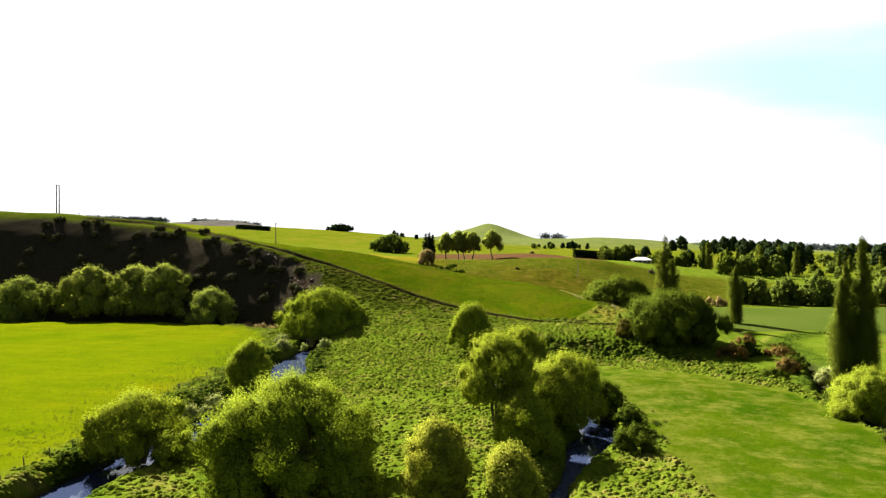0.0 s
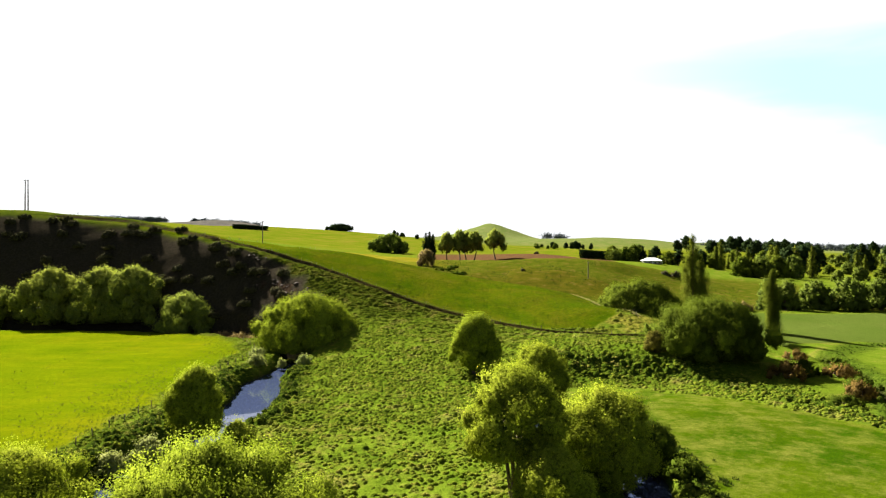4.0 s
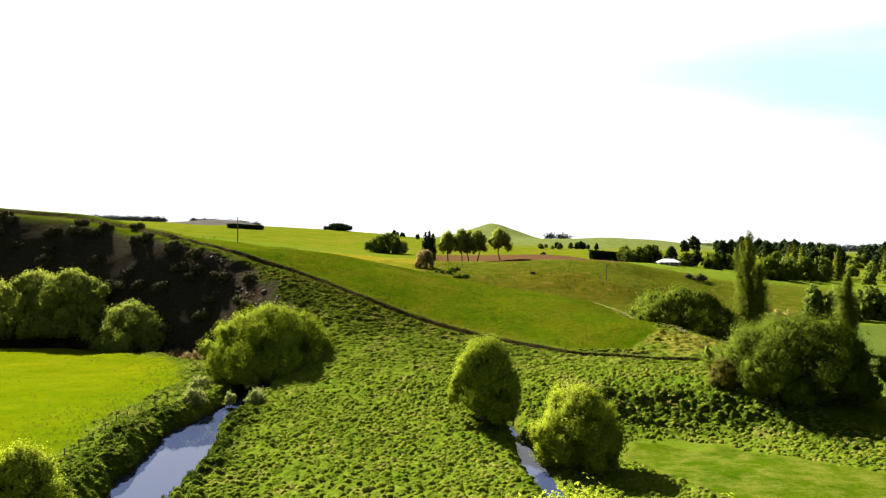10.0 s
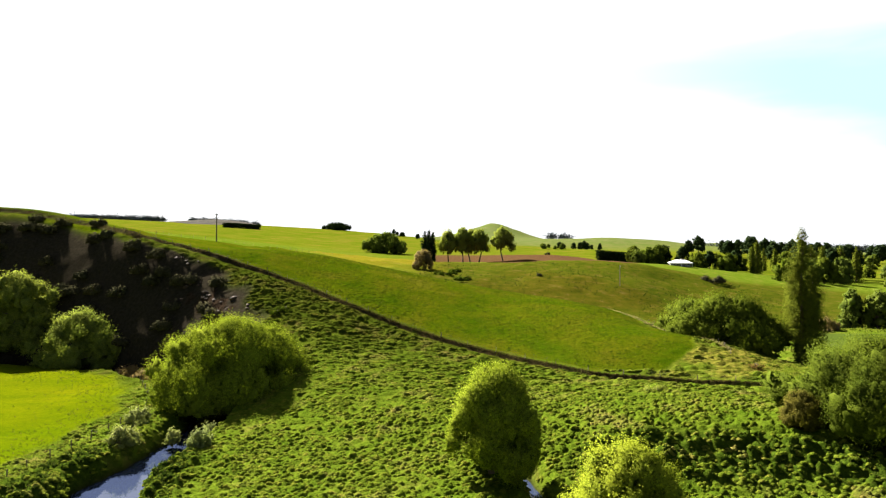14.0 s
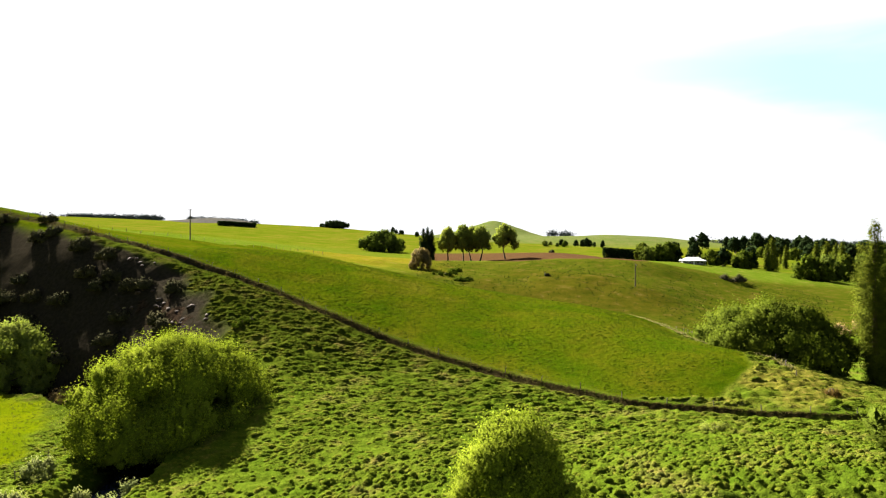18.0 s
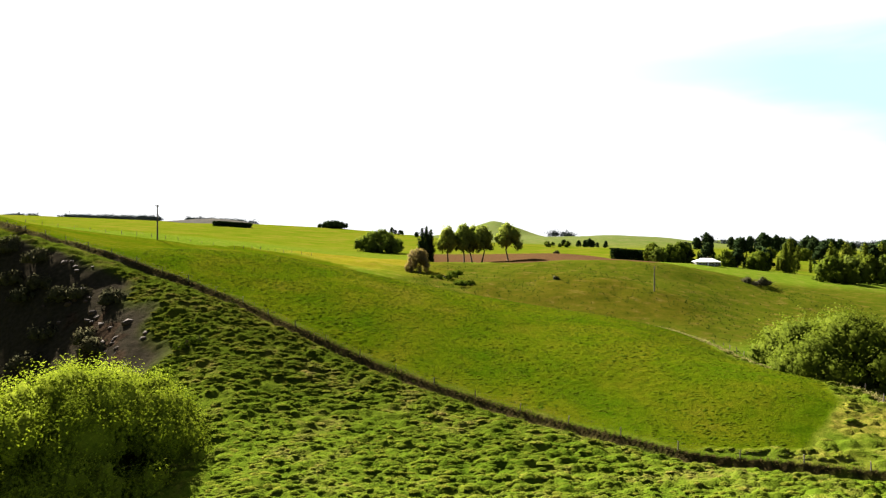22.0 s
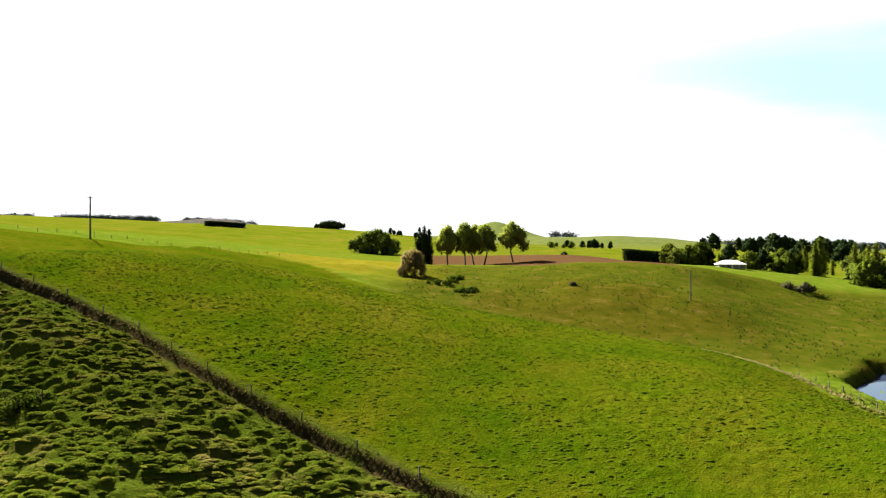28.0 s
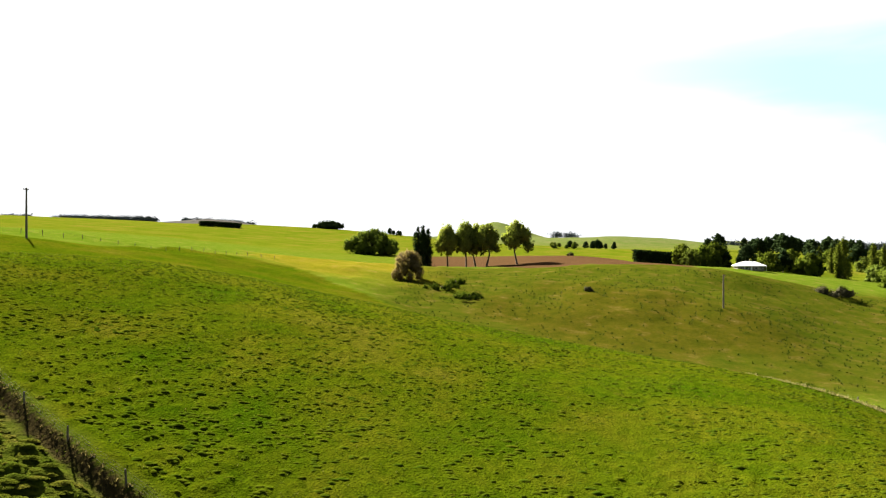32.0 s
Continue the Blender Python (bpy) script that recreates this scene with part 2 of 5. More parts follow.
SOWN_FIELD = [(0, 206, 14), (33, 193, 10.8), (42, 188, 10.6), (50, 180, 8.2), (15.7, 226, 15.2), (-4, 231, 19), (41, 231, 11.4), (-40, 236, 25.6), (-74, 279, 28.4), (-57, 351, 24.1), (-167, 274, 40.5), (-30, 290, 19.5)]
GULLY = [(76, 240, 1.6), (66, 262, 3), (40, 276, 6.5), (20, 290, 9), (-4, 310, 13.5), (-10, 340, 16.8)]
MOUND = [(66, 312, 12.1), (37, 326, 15.1), (30, 368, 18.8), (95, 378, 18.6), (120, 352, 9.5), (142, 364, 9), (150, 400, 9), (90, 300, 5.5), (105, 330, 6.5)]
VALLEY = [(-170, 206, 3.2), (-155, 200, 3.1), (-140, 206, 3.1), (-125, 200, 3.0), (-110, 206, 3.1), (-100, 198, 3.0), (-90, 205, 3.1), (-88, 196, 3.0), (-76, 200, 3.1), (-70, 192, 2.9), (-62, 191, 3.0), (-56, 180, 2.8), (-50, 172, 2.8), (-140, 185, 3), (-90, 180, 2.9), (-46, 140, 2.7), (-46, 75, 2.5), (-160, 90, 3), (-160, -60, 3), (-5, 119, 3.1), (-20, 140, 3.1), (0, 90, 2.6), (5, 60, 2.4), (0, -70, 2.4),
          (35, 122, 2.3), (48, 100, 2.2), (40, 70, 2.2), (120, 60, 2), (120, -60, 2), (92, 166, 2.8), (88, 190, 3.6), (72, 185, 4), (60, 206, 4.6), (103, 250, 2.4), (130, 180, 2.4), (200, 240, 2.4), (220, 120, 2.2), (220, 330, 3)]
BEYOND = [(-50, 615, 22.3), (10, 503, 16), (60, 440, 18.6), (70, 520, 22), (40, 508, 19), (95, 560, 21), (111, 531, 18), (147, 470, 15.8), (190, 480, 12), (260, 480, 4), (260, 620, 5), (-150, 500, 33), (-300, 620, 43), (-230, 400, 38), (-320, 330, 43), (-60, 470, 22), (-330, 262, 42), (-330, 214, 4)]

KNOWN = np.concatenate([spaced(SCARP_TOP, 9), spaced(SCARP_BACK, 12), spaced(SCARP_FOOT, 9), spaced(FENCE_LINE, 9), spaced(BANK_TOP, 7), spaced(BANK_FOOT, 7), spaced(HILL_FOOT, 8)] + [np.array(q, float) for q in (HILL_SIDE, SOWN_FIELD, GULLY, MOUND, VALLEY, BEYOND)])


def plate(known, soft):
    """A smooth sheet through the plan's lines (thin-plate spline). Returns its height function."""
    s = 100.0
    p, z = known[:, :2] / s, known[:, 2]
    n = len(p)
    d2 = ((p[:, None] - p[None]) ** 2).sum(-1)
    k = 0.5 * d2 * np.log(d2 + 1e-12) + np.eye(n) * soft
    q = np.c_[np.ones(n), p]
    a = np.block([[k, q], [q.T, np.zeros((3, 3))]])
    w = np.linalg.solve(a, np.r_[z, 0, 0, 0])

    def height(x, y):
        out = np.empty(x.size)
        xs, ys = x.ravel() / s, y.ravel() / s
        for i in range(0, x.size, 40000):
            c = np.stack([xs[i:i + 40000], ys[i:i + 40000]], 1)
            e2 = ((c[:, None] - p[None]) ** 2).sum(-1)
            out[i:i + 40000] = (0.5 * e2 * np.log(e2 + 1e-12)) @ w[:n] + w[n] + c @ w[n + 1:]
        return out.reshape(x.shape)
    return height


FENCE_STEP = [(-140, 250), (-112, 246.5), (-92, 240), (-78, 229)] + [(q[0], q[1]) for q in FENCE_LINE[1:]] + [(62, 172)]
FENCE_X, FENCE_Y = [q[0] for q in FENCE_STEP], [q[1] for q in FENCE_STEP]
near_land = plate(KNOWN, 0.0004)
FAR = np.array([(-1500, 300, 80), (-1500, -400, 60), (-600, 700, 62), (-1350, 3050, 150), (-1000, 1500, 95), (-300, 1020, 55), (-200, 1270, 60), (-50, 615, 22.3), (111, 531, 17.5), (260, 560, 5), (600, 500, 3), (1500, 600, 3), (1500, -300, 3), (150, 900, 20), (200, 1500, 26), (450, 1300, 22),
                (700, 1000, 6), (-1000, 2600, 112), (-500, 2300, 88), (-1800, 2000, 130), (0, 2300, 60), (900, 2000, 24), (1600, 2000, 8), (-2500, 4500, 150), (0, 4500, 70), (2500, 4500, 40), (2500, 2500, 10), (0, -500, 3)], float)
far_land = plate(FAR, 0.0)

RIVER = [(-62, -10, 4.5), (-50, 30, 4), (-38.8, 60, 3.4), (-33, 95, 3.2), (-29, 111, 2.8), (-30.8, 123, 4.0), (-33.8, 138, 3.2), (-33.2, 148, 2.6), (-32, 158, 2.6), (-34, 170, 2.6), (-43, 183, 2.6), (-60, 196, 2.6), (-80, 205, 2.6), (-130, 208.5, 3), (-240, 211, 3)]
SIDE_STREAM = [(-30, -10, 2), (-8, 25, 1), (6, 52, 0.4), (15, 72, 0.5), (18, 79, 2.2), (21, 85, 2.2), (22, 91, 2.2), (15, 104, 1.2), (12.5, 114, 0.8), (11.3, 125, 0.8), (10.5, 138, 0.5), (9, 146, 0.3)]
EAST_STREAM = [(64, -10, 0.8), (62, 60, 0.8), (60, 85, 0.8), (64, 105, 0.8), (76, 128, 0.8), (82, 160, 0.8), (76, 195, 1.2), (72, 215, 2.0), (74, 240, 3.4), (79, 256, 4.6), (92, 270, 4.0), (150, 272, 2), (260, 300, 2)]
WATER_LEVEL = 0.6


def from_line(x, y, line):
    """Distance to a line, and the half width there."""
    best, width = np.full(x.shape, 1e9), np.zeros(x.shape)
    q = np.array(line, float)
    for a, b in zip(q[:-1], q[1:]):
        d = b[:2] - a[:2]
        t = np.clip(((x - a[0]) * d[0] + (y - a[1]) * d[1]) / (d @ d), 0, 1)
        e = np.hypot(x - a[0] - t * d[0], y - a[1] - t * d[1])
        closer = e < best
        best = np.where(closer, e, best)
        if len(a) > 2:
            width = np.where(closer, a[2] + t * (b[2] - a[2]), width)
    return best, width


def inside(x, y, outline):
    """How deep a place lies inside an outline, in metres (negative outside)."""
    q = outline + outline[:1]
    d, _ = from_line(x, y, q)
    inn = np.zeros(x.shape, bool)
    for (x0, y0), (x1, y1) in zip(q[:-1], q[1:]):
        hit = ((y0 > y) != (y1 > y)) & (x < (x1 - x0) * (y - y0) / (y1 - y0 + 1e-9) + x0)
        inn ^= hit
    return np.where(inn, d, -d)


def land(x, y, relief=True):
    """Height of the ground, and the share of each kind of cover."""
    x, y = np.asarray(x, float), np.asarray(y, float)
    w = smooth(420, 640, np.hypot(np.maximum(np.abs(x) - 60, 0) * 1.5, np.maximum(y - 120, 0)))
    zf = far_land(x, y)
    # the cone with its flat cap, and the long low ridges behind the valley
    zf = zf + 68 * np.exp(-((x - 212) / 170) ** 2 - ((y - 2830) / 300) ** 2) + 13 * np.exp(-((x - 208) / 48) ** 2 - ((y - 2830) / 90) ** 2)
    zf = zf + 32 * np.exp(-((x - 600) / 280) ** 2 - ((y - 2300) / 260) ** 2) + 30 * np.exp(-((x - 1620) / 330) ** 2 - ((y - 3700) / 300) ** 2) + 14 * np.exp(-((x - 3000) / 900) ** 2 - ((y - 4000) / 300) ** 2)
    zf = zf + 33 * np.exp(-((x + 960) / 230) ** 2 - ((y - 2800) / 200) ** 2)
    z = near_land(x, y) * (1 - w) + zf * w
    z = z + fractal(x / 160, y / 160, 3, 5) * 5 * smooth(500, 1500, y)
    z = z + fractal(x / 14, y / 14, 3, 9) * (0.35 + 0.9 * smooth(290, 310, y) * smooth(520, 400, y))
    # the step that the ploughed edge has left along the fence
    d, _ = from_line(x, y, FENCE_STEP)
    fy = np.interp(x, FENCE_X, FENCE_Y)
    s = np.where(y > fy, d, -d)
    z = z + np.where(s > 0, 0.12 * smooth(0.0, 0.4, s) * smooth(6, 1, s), -0.6 * smooth(0.0, 0.4, -s) * smooth(4.5, 0.9, -s)) * smooth(66, 50, x)
    wet = np.zeros(x.shape)
    for line in (RIVER, SIDE_STREAM, EAST_STREAM):
        d, r = from_line(x, y, line)
        d = d + fractal(x / 4.5, y / 4.5, 3, 31) * 0.9
        bed = WATER_LEVEL - 0.7
        k = smooth(r - 0.6, r + 2.2, d)
        lowered = bed * (1 - k) + z * k
        z = np.where(d < r + 2.2, np.minimum(z, lowered), z)
        wet = np.maximum(wet, 1 - smooth(r + 0.1, r + 0.9, d))
    return z, wet


def ground_z(x, y):
    z, _ = land(np.array([float(x)]), np.array([float(y)]))
    return float(z[0])


PADDOCK_WEST = [(-44.5, 60), (-44.5, 90), (-43.6, 115), (-44.5, 140), (-43, 155), (-45, 170), (-57, 190), (-76, 198.5), (-150, 203), (-300, 205), (-300, 20), (-48, 20)]
PADDOCK_EAST = [(28, 98), (27, 112), (22, 128), (25, 135.5), (37, 132), (50, 119), (58, 107), (58, 90), (56, 75), (54, 10), (22, 10), (26, 70)]
FIELD_SOWN = [(p[0] + 0.2, p[1] + 0.4) for p in FENCE_LINE[:8]] + [(36, 175), (44, 182), (47, 191), (44, 205), (47, 232), (20, 262), (-10, 300), (-40, 340), (-75, 352), (-70, 290), (-120, 262), (-130, 252)]
PLAIN_FAR = [(80, 172), (104, 178), (190, 150), (330, 190), (330, 262), (105, 252), (84, 215)]
PLOUGHED = [(-18, 478), (-24, 600), (60, 610), (108, 560), (130, 505), (110, 430), (70, 400), (28, 408), (22, 440)]

# ---- the ground: one sheet to the horizon ----
def axis(parts):
    v = [parts[0][0]]
    for a, b, step in parts:
        n = max(1, int(round((b - a) / step)))
        v += list(np.linspace(a, b, n + 1)[1:])
    return np.array(v)


def stretch(a, b, first, growth):
    v, s = [a], first
    sign = 1 if b > a else -1
    while abs(v[-1] - a) < abs(b - a):
        v.append(v[-1] + sign * s)
        s *= growth
    v[-1] = b
    return v[1:]


xs = np.r_[stretch(-64, -3400, 0.55, 1.072)[::-1], axis([(-64, -48, 0.5), (-48, 36, 0.27), (36, 56, 0.33), (56, 64, 0.5)]), stretch(64, 3400, 0.55, 1.072)]
ys = np.r_[stretch(44, -420, 0.9, 1.12)[::-1], axis([(44, 90, 0.6), (90, 138, 0.34), (138, 206, 0.27), (206, 238, 0.36), (238, 250, 0.55)]), stretch(250, 4700, 0.5, 1.038)]
GX, GY = np.meshgrid(xs, ys)
GZ, WET = land(GX, GY)
west = smooth(-1.5, 2.2, inside(GX, GY, PADDOCK_WEST) + fractal(GX / 5, GY / 5, 3, 3) * 4 - 2.2 * smooth(125, 150, GY) * smooth(-90, -60, GX))
east = smooth(-0.5, 1.5, inside(GX, GY, PADDOCK_EAST) + fractal(GX / 4, GY / 4, 2, 4) * 2)
sown = smooth(-0.4, 0.8, inside(GX, GY, FIELD_SOWN) + fractal(GX / 3, GY / 3, 2, 6) * 0.6)
plain = smooth(-1, 1, inside(GX, GY, PLAIN_FAR))
plough = smooth(-2, 2, inside(GX, GY, PLOUGHED))
hx, hy = np.gradient(GZ, axis=1) / np.gradient(GX, axis=1), np.gradient(GZ, axis=0) / np.gradient(GY, axis=0)
slope = np.hypot(hx, hy)
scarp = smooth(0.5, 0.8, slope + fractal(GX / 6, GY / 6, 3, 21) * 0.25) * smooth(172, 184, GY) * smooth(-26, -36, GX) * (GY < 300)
mown = np.clip(west + east + sown + plain + plough, 0, 1)
rough = (1 - mown) * smooth(700, 420, GY) * (np.abs(GX) < 400)
fine = smooth(95, 70, np.abs(GX)) * smooth(290, 245, GY)
hill = smooth(150, 172, GY)
wx, wy = GX + 0.9 * fractal(GX / 2.6, GY / 2.6, 2, 91), GY + 0.9 * fractal(GX / 2.6, GY / 2.6, 2, 95)
SEDGE_LINES = [[(18, 143), (30, 142.5), (40, 141), (49, 135), (55, 124), (60, 111), (61, 95), (60, 78)], [(-41, 70), (-39.5, 95), (-36.5, 113), (-38.5, 130), (-39.5, 145)], [(-24.5, 106), (-24.5, 118), (-27.5, 132), (-29, 143)],
               [(17, 106), (25, 98), (29, 90), (26, 80)], [(66, 112), (78, 132), (86, 160), (98, 172), (125, 178)]]
dsedge = np.min([from_line(GX, GY, q)[0] for q in SEDGE_LINES], axis=0) + fractal(GX / 5, GY / 5, 3, 64) * 2.4
sedge = smooth(4.6, 2.0, dsedge) * (1 - mown)
dry_nose = smooth(1.1, 0.4, np.hypot((GX - 50) / 18, (GY - 178) / 8.5) + fractal(GX / 4, GY / 4, 3, 66) * 0.9)
flat_lumps = tussocks(wx, wy, 0.95, 40) * 0.26 + np.clip(fractal(GX / 1.6, GY / 1.2, 2, 98), 0, 1) * 0.2
hill_lumps = tussocks(wx * 0.5, wy, 0.92, 45) * 0.36 + tussocks(wx * 0.62 + 30, wy, 0.7, 48) * 0.16 + np.clip(fractal(GX / 1.1, GY / 0.8, 2, 99), 0, 1) * 0.14
lumps = ((1 - hill) * flat_lumps + hill * hill_lumps) * (1 - sedge) * (1 - 0.4 * dry_nose) + sedge * (tussocks(wx, wy, 1.15, 58) * 0.62 + tussocks(wx + 20, wy, 0.7, 59) * 0.2)
lumps = lumps * smooth(WATER_LEVEL + 0.1, WATER_LEVEL + 0.9, GZ)
dfence, _ = from_line(GX, GY, FENCE_STEP)
GZ = GZ + rough * (1 - scarp) * fine * smooth(0.6, 1.5, dfence) * lumps * (0.95 + 0.9 * np.clip(fractal(GX / 22, GY / 22, 2, 60) + 0.25, 0, 1))
GZ = GZ + sown * fine * (tussocks(wx, wy, 0.7, 70) * 0.11 + tussocks(wx + 9, wy, 1.3, 71) * 0.08) * np.clip(0.55 + 1.6 * fractal(GX / 18, GY / 18, 2, 75), 0, 1)
slip = smooth(0.55, 0.8, 0.8 - from_line(GX, GY, [(-37.5, 185), (-39, 192), (-44, 198), (-52, 205)])[0] / 5 + fractal(GX / 1.8, GY / 1.8, 3, 83) * 1.0)
# face of the fence step, for a darker brown strip
bank = smooth(0.85, 0.35, dfence + fractal(GX / 2, GY / 2, 2, 77) * 0.8) * (GY < np.interp(GX, FENCE_X, FENCE_Y) + 0.15) * smooth(60, 46, GX)
GZ = GZ + scarp * fractal(GX / 5, GY / 5, 4, 80) * 0.7


def sheet(name, gx, gy, gz, mat, attrs=()):
    ny, nx = gx.shape
    me = bpy.data.meshes.new(name)
    me.vertices.add(nx * ny)
    me.vertices.foreach_set("co", np.stack([gx, gy, gz], -1).astype(np.float32).ravel())
    i = np.arange(nx * ny).reshape(ny, nx)
    q = np.stack([i[:-1, :-1], i[:-1, 1:], i[1:, 1:], i[1:, :-1]], -1).reshape(-1, 4)
    me.loops.add(q.size)
    me.loops.foreach_set("vertex_index", q.ravel().astype(np.int32))
    me.polygons.add(len(q))
    me.polygons.foreach_set("loop_start", (np.arange(len(q)) * 4).astype(np.int32))
    me.polygons.foreach_set("use_smooth", np.ones(len(q), bool))
    me.update()
    for key, val in attrs:
        at = me.attributes.new(key, "FLOAT", "POINT")
        at.data.foreach_set("value", val.astype(np.float32).ravel())
    me.materials.append(mat)
    return new(name, me)


def ground_material():
    k = Mat("grassland", rough=1.0, spec=0.0)
    v = k.coord()
    n_big, n_mid, n_fine, n_blade = k.noise(v, 0.035, 4), k.noise(v, 0.22, 5), k.noise(v, 1.6, 5), k.noise(v, 7.0, 4)
    pasture = k.ramp(n_mid, [(0.3, (0.066, 0.11, 0.007)), (0.55, (0.1, 0.138, 0.012)), (0.74, (0.16, 0.152, 0.032))])
    far = k.ramp(n_big, [(0.35, (0.075, 0.105, 0.005)), (0.5, (0.1, 0.118, 0.008)), (0.66, (0.135, 0.122, 0.016))])
    c = k.mix(k.attr("rough"), far, pasture)
    c = k.mix(k.attr("upper"), c, k.ramp(n_mid, [(0.3, (0.055, 0.08, 0.006)), (0.55, (0.08, 0.098, 0.011)), (0.74, (0.12, 0.108, 0.026))]))
    # distant hills paled and greyed: haze put into the ground colour
    c = k.mix(k.attr("far_haze"), c, k.ramp(n_big, [(0.35, (0.085, 0.115, 0.03)), (0.65, (0.125, 0.135, 0.055))]))
    c = k.mix(k.attr("moor"), c, k.ramp(n_big, [(0.35, (0.075, 0.07, 0.075)), (0.65, (0.11, 0.1, 0.095))]))
    c = k.mix(k.attr("grazed"), c, k.ramp(n_mid, [(0.34, (0.042, 0.058, 0.004)), (0.52, (0.062, 0.07, 0.006)), (0.68, (0.084, 0.072, 0.011))]))
    c = k.mix(k.attr("brown"), c, k.ramp(n_mid, [(0.34, (0.048, 0.048, 0.004)), (0.55, (0.068, 0.058, 0.006)), (0.7, (0.09, 0.066, 0.011))]))
    c = k.mix(k.attr("golden"), c, k.ramp(n_mid, [(0.34, (0.15, 0.135, 0.008)), (0.66, (0.21, 0.155, 0.018))]))
    straw = k.ramp(n_mid, [(0.58, (0, 0, 0)), (0.75, (0.8, 0.8, 0.8))])
    straw = k.mix(1.0, straw, k.ramp(n_fine, [(0.42, (0, 0, 0)), (0.6, (1, 1, 1))]), "MULTIPLY")
    straw = k.mix(1.0, straw, k.attr("rough"), "MULTIPLY")
    c = k.mix(straw, c, (0.17, 0.135, 0.04))
    c = k.mix(k.attr("sedge"), c, k.ramp(n_fine, [(0.3, (0.03, 0.052, 0.005)), (0.6, (0.055, 0.085, 0.008)), (0.8, (0.1, 0.11, 0.02))]))
    c = k.mix(k.attr("dry_nose"), c, k.ramp(n_fine, [(0.3, (0.115, 0.13, 0.014)), (0.6, (0.19, 0.17, 0.03)), (0.8, (0.27, 0.215, 0.06))]))
    n_patch = k.noise(v, 0.09, 5, 0.65)
    c_sown = k.ramp(n_patch, [(0.32, (0.052, 0.09, 0.002)), (0.48, (0.08, 0.102, 0.003)), (0.6, (0.102, 0.106, 0.005)), (0.74, (0.135, 0.118, 0.012))])
    c = k.mix(1.0, c, k.mix(k.attr("upper"), (1.3, 1.28, 1.2), (0.86, 0.86, 0.8)), "MULTIPLY")
    c_sown = k.mix(1.0, c_sown, (1.0, 1.03, 0.95), "MULTIPLY")
    c = k.mix(k.attr("sown"), c, c_sown)
    c_west = k.ramp(n_big, [(0.3, (0.1, 0.148, 0.0015)), (0.5, (0.128, 0.163, 0.002)), (0.7, (0.16, 0.17, 0.003))])
    streak = k.noise(k.coord((0.9, 1.0, 1.0)), 0.3, 7, 0.75)
    c_west = k.mix(1.0, c_west, k.ramp(k.noise(k.coord((0.4, 1.0, 1.0)), 0.28, 6, 0.7), [(0.35, (0.8, 0.88, 0.9)), (0.65, (1.14, 1.08, 1.1))]), "MULTIPLY")
    c = k.mix(k.attr("west"), c, c_west)
    c_east = k.ramp(n_patch, [(0.38, (0.036, 0.076, 0.002)), (0.62, (0.066, 0.102, 0.003))])
    c_east = k.mix(k.ramp(streak, [(0.44, (0, 0, 0)), (0.66, (0.75, 0.75, 0.75))]), c_east, (0.175, 0.175, 0.03))
    c = k.mix(k.attr("east"), c, c_east)
    c = k.mix(k.attr("plain"), c, k.ramp(n_big, [(0.3, (0.07, 0.105, 0.015)), (0.7, (0.09, 0.115, 0.022))]))
    c = k.mix(k.attr("plough"), c, k.ramp(n_fine, [(0.3, (0.085, 0.045, 0.022)), (0.7, (0.14, 0.075, 0.036))]))
    speck = k.ramp(n_blade, [(0.3, (0.72, 0.75, 0.7)), (0.7, (1.2, 1.18, 1.2))])
    c = k.mix(1.0, c, speck, "MULTIPLY")
    blotch = k.ramp(n_fine, [(0.3, (0.82, 0.86, 0.8)), (0.7, (1.14, 1.1, 1.15))])
    c = k.mix(1.0, c, blotch, "MULTIPLY")
    weeds = k.ramp(k.noise(v, 1.1, 3, 0.75), [(0.48, (1, 1, 1)), (0.64, (0.7, 0.78, 0.65))])
    c = k.mix(k.attr("sown"), c, k.mix(1.0, c, weeds, "MULTIPLY"))
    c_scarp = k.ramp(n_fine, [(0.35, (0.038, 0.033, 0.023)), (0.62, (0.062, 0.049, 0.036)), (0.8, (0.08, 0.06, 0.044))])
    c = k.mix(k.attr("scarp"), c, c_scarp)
    # brown earth and grass of the step, darkened for the shade on its face
    c = k.mix(k.attr("bank"), c, k.ramp(n_fine, [(0.3, (0.03, 0.026, 0.01)), (0.7, (0.09, 0.065, 0.026))]))
    c = k.mix(k.attr("slip"), c, k.ramp(n_fine, [(0.35, (0.022, 0.016, 0.011)), (0.65, (0.08, 0.052, 0.036))]))
    c_mud = k.ramp(n_fine, [(0.35, (0.014, 0.013, 0.007)), (0.7, (0.045, 0.038, 0.02))])
    c = k.mix(k.attr("wet"), c, c_mud)
    c = k.mix(1.0, c, (0.52, 0.53, 0.49), "MULTIPLY")
    k.color(c)
    h = k.mix(0.5, n_blade, n_fine)
    k.bump(h, 0.8, 0.3)
    return k.m


